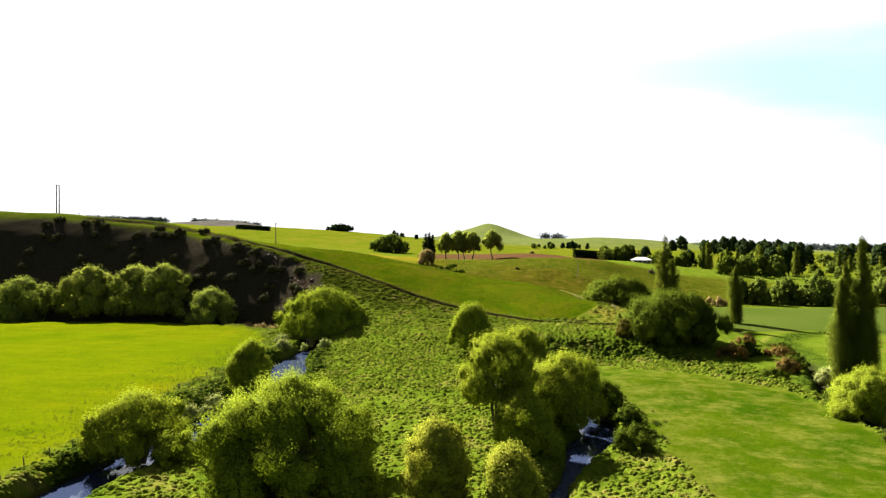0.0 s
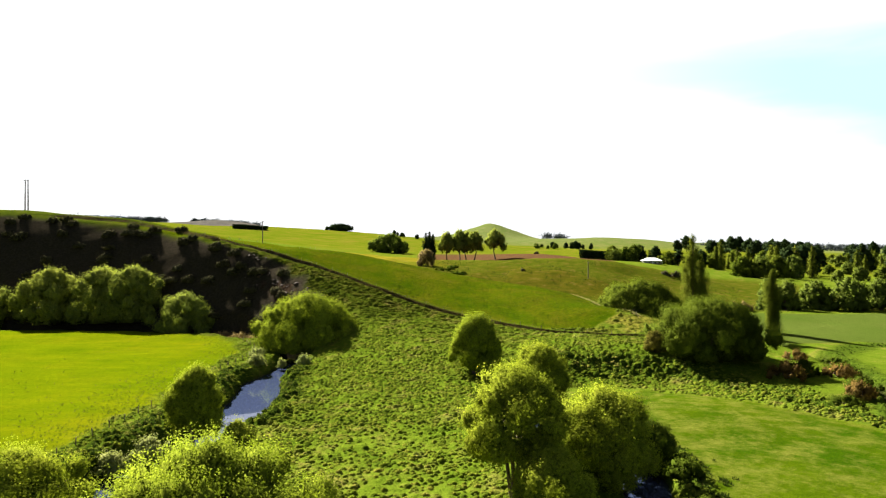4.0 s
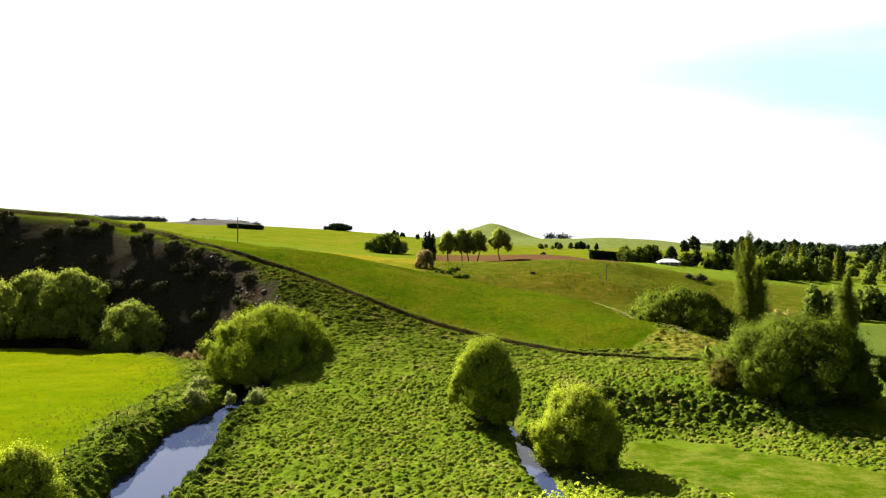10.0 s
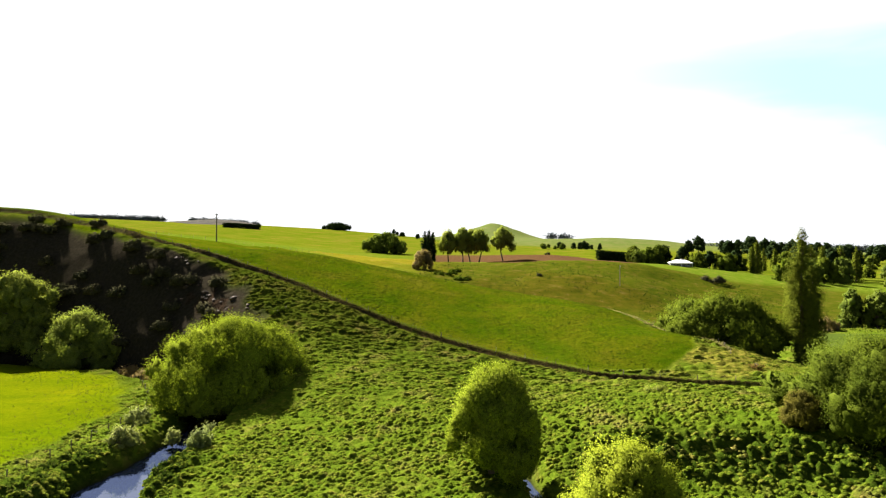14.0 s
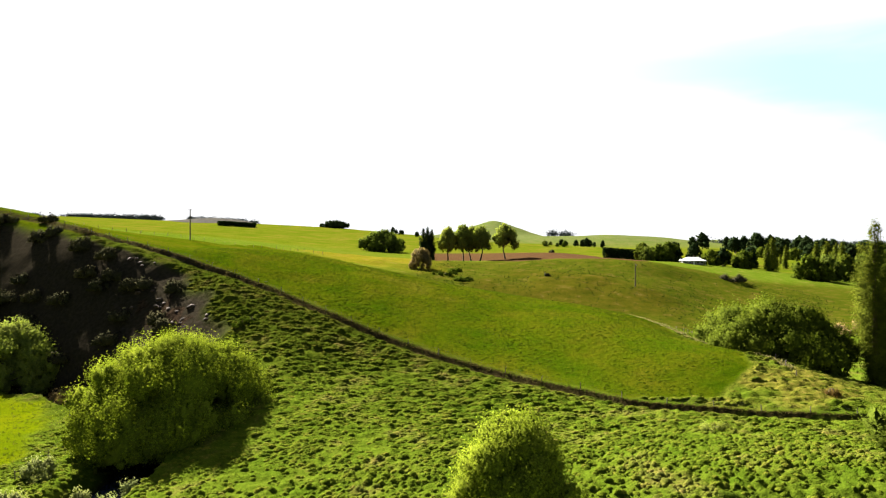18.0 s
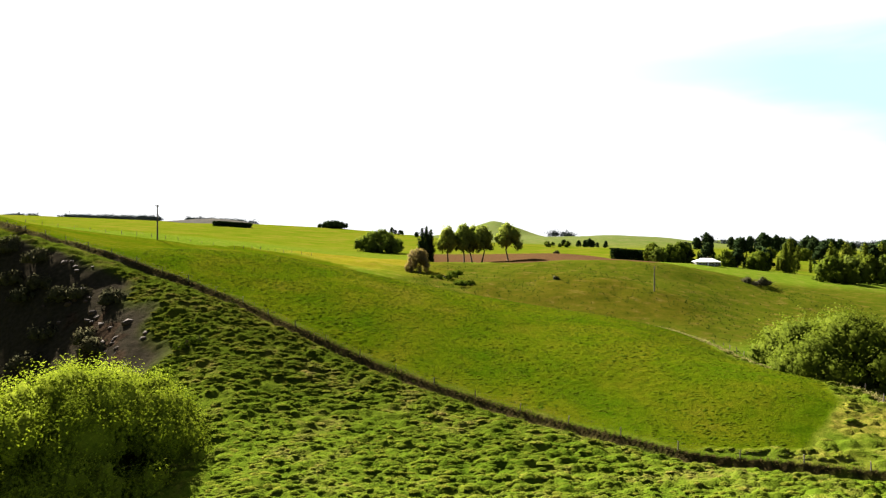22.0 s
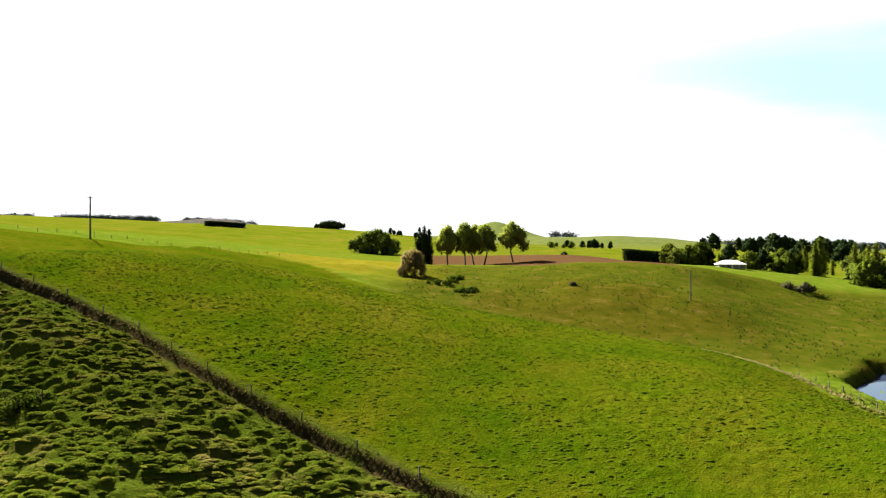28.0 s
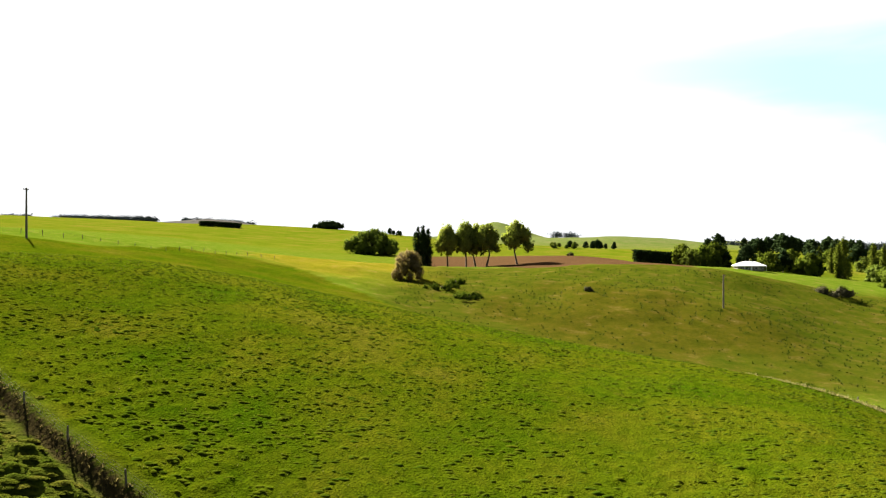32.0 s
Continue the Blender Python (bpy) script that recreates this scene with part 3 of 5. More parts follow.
GRASSLAND = ground_material()
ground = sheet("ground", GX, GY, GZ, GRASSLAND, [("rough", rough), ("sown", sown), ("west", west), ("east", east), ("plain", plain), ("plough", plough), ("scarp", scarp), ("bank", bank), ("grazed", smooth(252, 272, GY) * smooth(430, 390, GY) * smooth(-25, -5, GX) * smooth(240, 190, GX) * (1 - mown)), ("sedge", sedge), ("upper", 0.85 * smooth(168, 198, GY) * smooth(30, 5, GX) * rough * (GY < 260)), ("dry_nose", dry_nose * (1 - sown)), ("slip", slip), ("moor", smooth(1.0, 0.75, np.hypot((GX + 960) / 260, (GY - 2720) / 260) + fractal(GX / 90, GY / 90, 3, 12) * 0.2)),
    ("golden", 0.8 * smooth(1.0, 0.3, np.hypot((GX + 36) / 46, (GY - 388) / 80) + fractal(GX / 18, GY / 18, 3, 13) * 0.4)), ("brown", 0.75 * smooth(1.0, 0.35, np.hypot((GX - 44) / 46, (GY - 306) / 40) + fractal(GX / 14, GY / 14, 3, 14) * 0.5) * (1 - sown)), ("far_haze", smooth(1400, 2300, GY)), ("wet", WET)])
tagged(ground, "rolling green pasture with rough tussocks and a dark scarp", "ground", kind="structure")

# water: one quiet sheet along each stream
wk = Mat("river_water", rough=0.02, spec=0.5)
wk.b.inputs["IOR"].default_value = 1.33
wk.color((0.022, 0.03, 0.06))


def water_ribbon(name, line, label):
    p = spaced(line, 3)
    d = np.gradient(p[:, :2], axis=0)
    d /= np.linalg.norm(d, axis=1)[:, None]
    side = np.stack([-d[:, 1], d[:, 0]], 1) * (p[:, 2] + 1.2)[:, None]
    left, right = p[:, :2] + side, p[:, :2] - side
    gx, gy = np.stack([left[:, 0], right[:, 0]], 1), np.stack([left[:, 1], right[:, 1]], 1)
    ob = sheet(name, gx, gy, np.full(gx.shape, WATER_LEVEL), wk.m)
    return tagged(ob, label, "water", kind="structure")


water_ribbon("river_water", RIVER, "still dark river reflecting the pale sky between grassy banks")
water_ribbon("side_stream_water", SIDE_STREAM, "narrow dark side stream under willow trees")
water_ribbon("east_stream_water", EAST_STREAM[6:], "narrow stream winding behind the green spur")


# ---- trees ----
def mesh_from(name, verts, faces, mat, smooth_shade=False):
    me = bpy.data.meshes.new(name)
    me.from_pydata(verts, [], faces)
    me.materials.append(mat)
    if smooth_shade:
        me.polygons.foreach_set("use_smooth", [True] * len(me.polygons))
    me.update()
    return me


def limb(verts, faces, path, radii, sides=7):
    """A tapered round limb along a path, added to verts and faces."""
    base = len(verts)
    for k, (p, r) in enumerate(zip(path, radii)):
        p = Vector(p)
        a = Vector(path[max(k - 1, 0)])
        b = Vector(path[min(k + 1, len(path) - 1)])
        d = (b - a).normalized()
        u = d.orthogonal().normalized()
        w = d.cross(u)
        for s in range(sides):
            t = 2 * math.pi * s / sides
            verts.append(tuple(p + r * (math.cos(t) * u + math.sin(t) * w)))
    for k in range(len(path) - 1):
        for s in range(sides):
            i, j = base + k * sides + s, base + k * sides + (s + 1) % sides
            faces.append((i, j, j + sides, i + sides))


def leaves(centres, normals, length, width, rng, droop=0.0, loose=0.36):
    """Many small pointed leaf sprays that face roughly outwards."""
    n = len(centres)
    face = normals + rng.normal(size=(n, 3)) * loose
    face /= np.linalg.norm(face, axis=1)[:, None] + 1e-9
    grow = rng.normal(size=(n, 3)) + normals * 0.8
    grow[:, 2] += 0.7 - 2 * droop
    side = np.cross(face, grow)
    side /= np.linalg.norm(side, axis=1)[:, None] + 1e-9
    out = np.cross(side, face)
    ln = (length * rng.uniform(0.6, 1.3, n))[:, None]
    wd = (width * rng.uniform(0.7, 1.3, n))[:, None]
    a = centres - out * ln * 0.5
    v = np.stack([a + side * wd, a - side * wd, centres + out * ln * 0.5 + face * ln * 0.15], 1).reshape(-1, 3)
    return v, np.arange(3 * n).reshape(-1, 3)


def round_core(blobs, share, rng, res=4):
    """The dense leafy inside of each mass: a rough ball."""
    g = np.linspace(-1, 1, res)
    vs, fs, n0 = [], [], 0
    for ax in range(3):
        for sg in (-1, 1):
            u, w = np.meshgrid(g, g)
            p = np.stack([np.full(res * res, sg), u.ravel(), w.ravel()], 1)
            vs.append(np.roll(p, ax, axis=1))
            q = np.arange(res * res).reshape(res, res)
            fs.append(np.concatenate([np.stack([q[:-1, :-1], q[:-1, 1:], q[1:, 1:]], -1).reshape(-1, 3), np.stack([q[:-1, :-1], q[1:, 1:], q[1:, :-1]], -1).reshape(-1, 3)]) + n0)
            n0 += res * res
    ball = np.concatenate(vs)
    ball /= np.linalg.norm(ball, axis=1)[:, None]
    faces = np.concatenate(fs)
    a, b, c = ball[faces[:, 0]], ball[faces[:, 1]], ball[faces[:, 2]]
    turned = (np.cross(b - a, c - a) * (a + b + c)).sum(1) < 0
    faces[turned] = faces[turned][:, ::-1]
    v, f = [], []
    for k, b in enumerate(blobs):
        wob = 1 + 0.22 * np.sin(ball @ rng.normal(size=3) * 3 + rng.uniform(0, 6))
        p = b[:3] + ball * (b[3] * share * wob)[:, None]
        p[:, 2] = np.maximum(p[:, 2], 0.1)
        v.append(p)
        f.append(faces + k * len(ball))
    return np.concatenate(v), np.concatenate(f)


def quick_mesh(name, v, f, mat, soft=None, inner=0):
    me = bpy.data.meshes.new(name)
    me.vertices.add(len(v))
    me.vertices.foreach_set("co", v.astype(np.float32).ravel())
    me.loops.add(f.size)
    me.loops.foreach_set("vertex_index", f.ravel().astype(np.int32))
    me.polygons.add(len(f))
    me.polygons.foreach_set("loop_start", (np.arange(len(f)) * f.shape[1]).astype(np.int32))
    if soft is not None:
        me.polygons.foreach_set("use_smooth", np.ones(len(f), bool))
        me.attributes.new("custom_normal", "FLOAT_VECTOR", "POINT").data.foreach_set("vector", soft.astype(np.float32).ravel())
    me.materials.append(mat)
    # plume bodies and cores of bright trees take the shade-darkened green
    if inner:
        me.materials.append(LEAF_CROWN_SHADE if "willow" in mat.name or "yellow" in mat.name else mat)
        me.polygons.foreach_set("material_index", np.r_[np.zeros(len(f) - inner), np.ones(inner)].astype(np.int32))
    me.update()
    return me


def lobed_crown(rng, w, h, z0, lobes, low=0.1):
    """Centres and radii of the round masses that make up a crown w wide between z0 and h."""
    out = []
    ch = h - z0
    for k in range(lobes):
        a = 2.399963 * k + rng.uniform(-0.3, 0.3)
        t = low + (1 - low) * ((k + rng.uniform(0, 1)) / lobes) ** 0.9
        belt = 0.34
        reach = math.sqrt(max(0.0, 1 - abs((t - belt) / ((1 - belt) if t > belt else (belt + 0.25))) ** 2.3)) * 0.5 * w
        rr = (0.075 + 0.15 * rng.uniform() ** 1.5) * (w + ch) * 0.5
        rad = max(0.0, reach - rr * 0.7) * rng.uniform(0.66, 1.22)
        out.append((math.cos(a) * rad, math.sin(a) * rad, max(z0 + t * ch - rr * 0.8, rr * 0.6), rr))
    return np.array(out)


G5 = (1 + 5 ** 0.5) / 2
ICO_V = np.array([(-1, G5, 0), (1, G5, 0), (-1, -G5, 0), (1, -G5, 0), (0, -1, G5), (0, 1, G5), (0, -1, -G5), (0, 1, -G5), (G5, 0, -1), (G5, 0, 1), (-G5, 0, -1), (-G5, 0, 1)]) / math.hypot(1, G5)
ICO_F = np.array([(0, 11, 5), (0, 5, 1), (0, 1, 7), (0, 7, 10), (0, 10, 11), (1, 5, 9), (5, 11, 4), (11, 10, 2), (10, 7, 6), (7, 1, 8), (3, 9, 4), (3, 4, 2), (3, 2, 6), (3, 6, 8), (3, 8, 9), (4, 9, 5), (2, 4, 11), (6, 2, 10), (8, 6, 7), (9, 8, 1)])


def crown_mesh(name, rng, blobs, count, length, width, mat, up=0.5, droop=0.0, core=0.8, plume=0.5):
    """Plumes of leaves that stand up and out from the round masses, over a dense leafy inside."""
    heart = blobs
    if core:
        lo, hi = (blobs[:, 2] - blobs[:, 3] * 0.6).min(), (blobs[:, 2] + blobs[:, 3] * 0.6).max()
        wide = np.hypot(blobs[:, 0], blobs[:, 1]).max()
        heart = np.concatenate([blobs, [(0, 0, lo + (hi - lo) * q, 0.31 * min(hi - lo, 2 * wide) + 0.13 * wide * (0.6 - q)) for q in (0.25, 0.5, 0.66)]])
    # seats of the plumes: on the outside of the masses, more above than below
    area = (blobs[:, 3] ** 2).sum() * 4 * math.pi
    n = int(np.clip(2.6 * area / (math.pi * plume ** 2), 30, max(30, count / 14)))
    pick = rng.choice(len(blobs), n, p=blobs[:, 3] ** 2 / (blobs[:, 3] ** 2).sum())
    d = rng.normal(size=(n, 3))
    d[:, 2] += up
    d /= np.linalg.norm(d, axis=1)[:, None]
    seat = blobs[pick, :3] + d * (blobs[pick, 3] * rng.uniform(0.72, 1.0, n))[:, None]
    buried = (np.linalg.norm(seat[:, None] - heart[None, :, :3], axis=2) / heart[None, :, 3]).min(axis=1) < 0.62
    seat, d = seat[~buried], d[~buried]
    n = len(seat)
    per = max(8, int(count / n))
    axis_ = d * 0.55 + rng.normal(size=d.shape) * 0.22
    axis_[:, 2] += 0.75 - 1.6 * droop
    axis_ /= np.linalg.norm(axis_, axis=1)[:, None]
    size = plume * rng.uniform(0.55, 1.35, n)
    own = np.repeat(np.arange(n), per)
    m = len(own)
    s = rng.normal(size=(m, 3))
    s /= np.linalg.norm(s, axis=1)[:, None]
    depth = rng.uniform(0.2, 1.12, m) ** 0.6
    along = (s * axis_[own]).sum(1)
    c = seat[own] + (s + axis_[own] * (along * 0.9 + 0.3)[:, None]) * (depth * size[own])[:, None]
    c[:, 2] = np.maximum(c[:, 2], 0.12)
    v, f = leaves(c, s + axis_[own] * 0.5, length, width, rng, droop, 0.5)
    middle = blobs[:, :3].mean(axis=0)

    def lit_as(points, local, base):
        """Leaves and plumes take the light as the rounded crown under them does."""
        whole = points - middle
        whole /= np.linalg.norm(whole, axis=1)[:, None] + 1e-9
        q = local * 0.55 + base * 0.35 + whole * 0.6
        return q / (np.linalg.norm(q, axis=1)[:, None] + 1e-9)

    soft = lit_as(c, s + rng.normal(size=(m, 3)) * 0.15, d[own])
    # the body of each plume: a small ragged tapering mass
    bw = np.repeat(np.arange(n), 12)
    bs = np.tile(ICO_V, (n, 1))
    ba = (bs * axis_[bw]).sum(1)
    bp = seat[bw] + (bs + axis_[bw] * (ba * 0.9 + 0.3)[:, None]) * (size[bw] * rng.uniform(0.25, 0.52, len(bw)))[:, None]
    bp[:, 2] = np.maximum(bp[:, 2], 0.1)
    bf = (ICO_F[None] + (np.arange(n) * 12)[:, None, None]).reshape(-1, 3)
    bn = lit_as(bp, bs, d[bw])
    vs, fs, ns = [v, bp], [f, bf + len(v)], [np.repeat(soft, 3, axis=0), bn]
    if core:
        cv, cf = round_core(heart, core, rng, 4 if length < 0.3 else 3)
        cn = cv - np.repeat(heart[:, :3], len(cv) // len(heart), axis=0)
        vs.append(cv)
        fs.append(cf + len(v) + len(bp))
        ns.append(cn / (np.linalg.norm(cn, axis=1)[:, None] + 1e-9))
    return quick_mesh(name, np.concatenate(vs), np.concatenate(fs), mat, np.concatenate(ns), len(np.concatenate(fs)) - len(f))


def trunk_mesh(name, rng, h, w, z0, blobs, stems=1, girth=0.3):
    verts, faces = [], []
    tops = []
    for s in range(stems):
        a = rng.uniform(0, 2 * math.pi)
        lean = 0.0 if stems == 1 else 0.12 * w
        foot = Vector((math.cos(a) * 0.03 * w * (stems > 1), math.sin(a) * 0.03 * w * (stems > 1), -0.4))
        top = Vector((math.cos(a) * lean + rng.normal() * 0.1, math.sin(a) * lean + rng.normal() * 0.1, max(z0 + (h - z0) * 0.45, 1.0)))
        mid = (foot + top) / 2 + Vector((rng.normal() * 0.04 * h, rng.normal() * 0.04 * h, 0))
        limb(verts, faces, [foot, foot.lerp(mid, 0.5), mid, top], [girth * 1.3, girth, girth * 0.8, girth * 0.4], 8)
        tops.append((mid, top))
    for k, b in enumerate(blobs[:: max(1, len(blobs) // 12)]):
        mid, top = tops[k % len(tops)]
        start = mid.lerp(top, rng.uniform(0, 0.9))
        end = Vector(b[:3])
        bend = start.lerp(end, 0.5) + Vector((0, 0, -0.05 * h))
        limb(verts, faces, [start, bend, end], [girth * 0.45, girth * 0.28, girth * 0.1], 5)
    return mesh_from(name, verts, faces, BARK, True)


def part(name, mesh, parent, label=""):
    ob = new(name, mesh)
    ob.parent = parent
    return tagged(ob, label)


def make_tree(name, x, y, h, w, label, category="tree", seed=1, leaf=None, count=9000, length=0.42, width=0.125, z0=0.18, lobes=26, stems=1, girth=0.3, up=0.5, droop=0.0, group="", sink=0.1, low=0.1, core=0.74, more=6.2, fine=0.39, plume=None):
    if length >= 0.7:
        more, fine = 0.9, 0.95
    elif length >= 0.55:
        more, fine = 3.0, 0.62
    rng = np.random.default_rng(seed)
    root = new(name)
    root.location = (x, y, max(ground_z(x, y), 1.3) - sink)
    root.rotation_euler = (0, 0, 0)
    plume = plume or 0.3 + 0.032 * w
    blobs = lobed_crown(rng, w - plume, h - plume, z0 * h, lobes, low)
    part("trunk", trunk_mesh("trunk", rng, h, w, z0 * h, blobs, stems, girth), root)
    part("crown", crown_mesh("crown", rng, blobs, int(count * more), length * fine, width * fine * 1.45, leaf or LEAF_WILLOW, up, droop, core, plume), root)
    tagged(root, label, category, group)
    return root


def make_poplar(name, x, y, h, w, label, seed=1, leaf=None, count=12000, group="", length=0.34, width=0.09):
    """A narrow upright crown of steep branches."""
    rng = np.random.default_rng(seed)
    root = new(name)
    root.location = (x, y, ground_z(x, y) - 0.1)
    verts, faces = [], []
    limb(verts, faces, [(0, 0, -0.4), (0.05, 0, h * 0.3), (0, 0.05, h * 0.7), (0, 0, h * 0.97)], [0.45, 0.33, 0.18, 0.03], 8)
    blobs = []
    for k in range(40):
        t = 0.03 + 0.93 * k / 39
        reach = rng.uniform(0.4, 1.5) * 0.5 * w * (min(1.0, (t + 0.05) / 0.2) ** 0.5) * (1 - max(0, t - 0.45) / 0.6) ** 0.6
        a = 2.4 * k + rng.uniform(-0.5, 0.5)
        q = rng.uniform(0.35, 0.75) * reach
        rr = max(0.22, reach * rng.uniform(0.42, 0.6))
        blobs.append((math.cos(a) * q, math.sin(a) * q, t * h, rr))
        if k % 3 == 0:
            limb(verts, faces, [(0, 0, t * h * 0.8), (math.cos(a) * q, math.sin(a) * q, t * h)], [0.09, 0.03], 4)
    blobs.append((0, 0, h * 0.975, 0.1 * w))
    part("trunk", mesh_from("trunk", verts, faces, BARK, True), root)
    blobs = np.array(blobs)
    weight = blobs[:, 3] ** 1.5
    count = count * 3 if length < 0.5 else count
    thin = 0.75 if length < 0.5 else 1.0
    pick = rng.choice(len(blobs), count, p=weight / weight.sum())
    d = rng.normal(size=(count, 3))
    d /= np.linalg.norm(d, axis=1)[:, None]
    c = blobs[pick, :3] + d * (blobs[pick, 3] * rng.uniform(0.35, 1.15, count))[:, None] * np.array([1, 1, 2.3])
    c += d * (rng.exponential(0.16, count) * (1 if length < 0.5 else 2))[:, None]
    c[:, 2] = np.clip(c[:, 2], 0.3, h * 1.02)
    d[:, 2] += 1.0
    v, f = leaves(c, d, length * thin, width * thin, rng)
    cv, cf = round_core(blobs * np.array([1, 1, 1, 0.8]), 0.5, rng)
    soft = np.concatenate([np.repeat(c, 3, axis=0), cv]) * np.array([1, 1, 0])
    soft = soft / (np.linalg.norm(soft, axis=1)[:, None] + 0.05) + rng.normal(size=soft.shape) * 0.2 + np.array([0, 0, 0.35])
    soft /= np.linalg.norm(soft, axis=1)[:, None]
    part("crown", quick_mesh("crown", np.concatenate([v, cv]), np.concatenate([f, cf + len(v)]), leaf or LEAF_SLIM, soft), root)
    return tagged(root, label, "tree", group)


WILLOW = "round bright green willow with feathery leaves beside the river"
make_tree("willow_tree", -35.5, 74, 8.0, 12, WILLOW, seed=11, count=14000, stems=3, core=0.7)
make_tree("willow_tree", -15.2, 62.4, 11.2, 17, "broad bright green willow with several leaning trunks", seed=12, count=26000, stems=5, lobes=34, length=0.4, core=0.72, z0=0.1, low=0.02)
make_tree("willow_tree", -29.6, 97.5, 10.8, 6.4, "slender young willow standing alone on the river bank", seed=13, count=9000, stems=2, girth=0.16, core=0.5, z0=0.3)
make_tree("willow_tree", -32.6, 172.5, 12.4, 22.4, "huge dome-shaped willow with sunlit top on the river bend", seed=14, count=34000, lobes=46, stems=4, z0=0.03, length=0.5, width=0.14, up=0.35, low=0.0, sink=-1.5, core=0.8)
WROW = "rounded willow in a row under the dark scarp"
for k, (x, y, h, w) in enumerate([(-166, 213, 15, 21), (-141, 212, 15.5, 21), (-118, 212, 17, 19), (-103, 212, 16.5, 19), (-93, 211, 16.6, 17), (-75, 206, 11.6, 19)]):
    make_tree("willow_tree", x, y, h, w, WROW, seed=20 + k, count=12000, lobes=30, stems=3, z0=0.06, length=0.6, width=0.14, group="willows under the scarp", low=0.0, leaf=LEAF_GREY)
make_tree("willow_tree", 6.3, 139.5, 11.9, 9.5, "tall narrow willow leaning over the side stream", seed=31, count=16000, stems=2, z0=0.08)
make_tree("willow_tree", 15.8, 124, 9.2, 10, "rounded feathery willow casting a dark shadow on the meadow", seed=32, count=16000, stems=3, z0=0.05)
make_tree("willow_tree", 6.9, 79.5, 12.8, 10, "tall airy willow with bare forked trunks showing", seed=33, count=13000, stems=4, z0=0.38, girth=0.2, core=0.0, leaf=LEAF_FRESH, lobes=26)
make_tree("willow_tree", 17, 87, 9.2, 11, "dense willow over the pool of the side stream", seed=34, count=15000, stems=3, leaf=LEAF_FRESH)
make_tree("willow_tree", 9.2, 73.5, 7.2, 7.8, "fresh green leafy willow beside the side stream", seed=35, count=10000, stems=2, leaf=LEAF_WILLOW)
make_tree("willow_bush", -0.6, 58, 8.2, 6.2, "olive yellow willow bush in fresh leaf", "bush", seed=36, count=9000, stems=4, leaf=LEAF_YELLOW, z0=0.1)
make_tree("willow_bush", 6.2, 57, 6.4, 5.6, "bright yellow green willow bush", "bush", seed=37, count=9000, stems=4, leaf=LEAF_YELLOW, z0=0.1)
make_tree("willow_tree", 23.6, 93, 5.2, 5.6, "small dark willow at the edge of the pool", seed=38, count=8000, stems=2, leaf=LEAF_DARK)
make_tree("willow_tree", 52.8, 147.5, 11.4, 23, "massive dark green willow at the foot of the spur", seed=40, count=30000, lobes=40, stems=4, z0=0.04, leaf=LEAF_POPLAR, length=0.5, width=0.12, low=0.0)
make_tree("willow_tree", 55.8, 199, 11.0, 23, "broad dark green willow by the bend of the stream", seed=41, count=24000, lobes=50, stems=4, z0=0.05, leaf=LEAF_POPLAR, length=0.55, width=0.13, low=0.0)
make_tree("willow_bush", 42.2, 146.5, 4.0, 4.2, "olive brown willow bush just coming into leaf", "bush", seed=42, count=7000, stems=4, leaf=LEAF_OLIVE, z0=0.05)
make_poplar("poplar_tree", 67.0, 191, 25.5, 5.4, "tall slim poplar standing by the stream", seed=50)
make_poplar("poplar_tree", 70.0, 193, 19, 4.8, "shorter slim poplar beside a taller one", seed=51)
make_poplar("poplar_tree", 88, 190, 16.8, 4.2, "lone slim poplar at the edge of the flat field", seed=52)
for k, (x, y, h, w) in enumerate([(72.8, 110, 26, 3.6), (68.6, 109, 19, 3.4), (70.6, 111, 21, 3.0), (75.2, 112, 20, 3.6)]):
    make_poplar("poplar_tree", x, y, h, w, "tall slim poplar in a tight clump by the stream", seed=53 + k, count=14000, group="poplar clump")
make_tree("willow_tree", 60, 88, 8.2, 9, "low willow along the eastern ditch", seed=60, count=12000, stems=3)

# upland trees
make_tree("tree_clump", -52, 615, 18.5, 34, "dense round clump of trees on the hillside pasture", "trees", seed=70, count=12000, lobes=50, stems=6, z0=0.03, leaf=LEAF_VALLEY, length=1.2, width=0.4, low=0.0)
make_tree("tree_clump", -205, 1270, 14, 48, "low dark clump of pines on the far ridge", "trees", seed=71, count=6000, lobes=50, stems=3, z0=0.0, leaf=LEAF_CONIFER, length=1.8, width=0.7, low=0.0)
for k, (x, y, h, w) in enumerate([(2.5, 505, 23, 13), (12.4, 504, 25, 13), (17.6, 507, 23, 12), (22.9, 502, 23.5, 15), (39, 498, 22.5, 15)]):
    make_tree("grove_tree", x, y, h, w, "tall leafy tree with a bare trunk in a hillside grove", seed=80 + k, count=6000, length=1.0, width=0.3, z0=0.3, leaf=LEAF_GREY, group="grove on the hill", girth=0.45, core=0.5, plume=1.1, low=0.25)
for k, (x, y, h) in enumerate([(-11, 512, 23), (-8.5, 515, 21), (-14, 514, 21.5)]):
    make_poplar("cypress_tree", x, y, h, 4.2, "dark narrow cypress beside the grove", seed=90 + k, leaf=LEAF_CONIFER, count=2500, length=0.9, width=0.35)
make_tree("bare_shrub", -9, 350, 9, 9, "leafless brownish shrub in the gully", "bush", seed=95, count=12000, length=0.9, width=0.07, leaf=LEAF_BARE, stems=8, girth=0.09, core=0.0, z0=0.02)


# ---- shrubs along the streams ----
def shrub(name, x, y, h, w, label, seed, leaf, count=1300, length=0.32, width=0.08, group="", sink=0.15):
    return make_tree(name, x, y, h, w, label, "shrub", seed=seed, leaf=leaf, count=count, length=length, width=width, z0=0.02, lobes=14, more=2.6, fine=0.58, stems=4, girth=0.07, group=group, sink=sink, low=0.0)


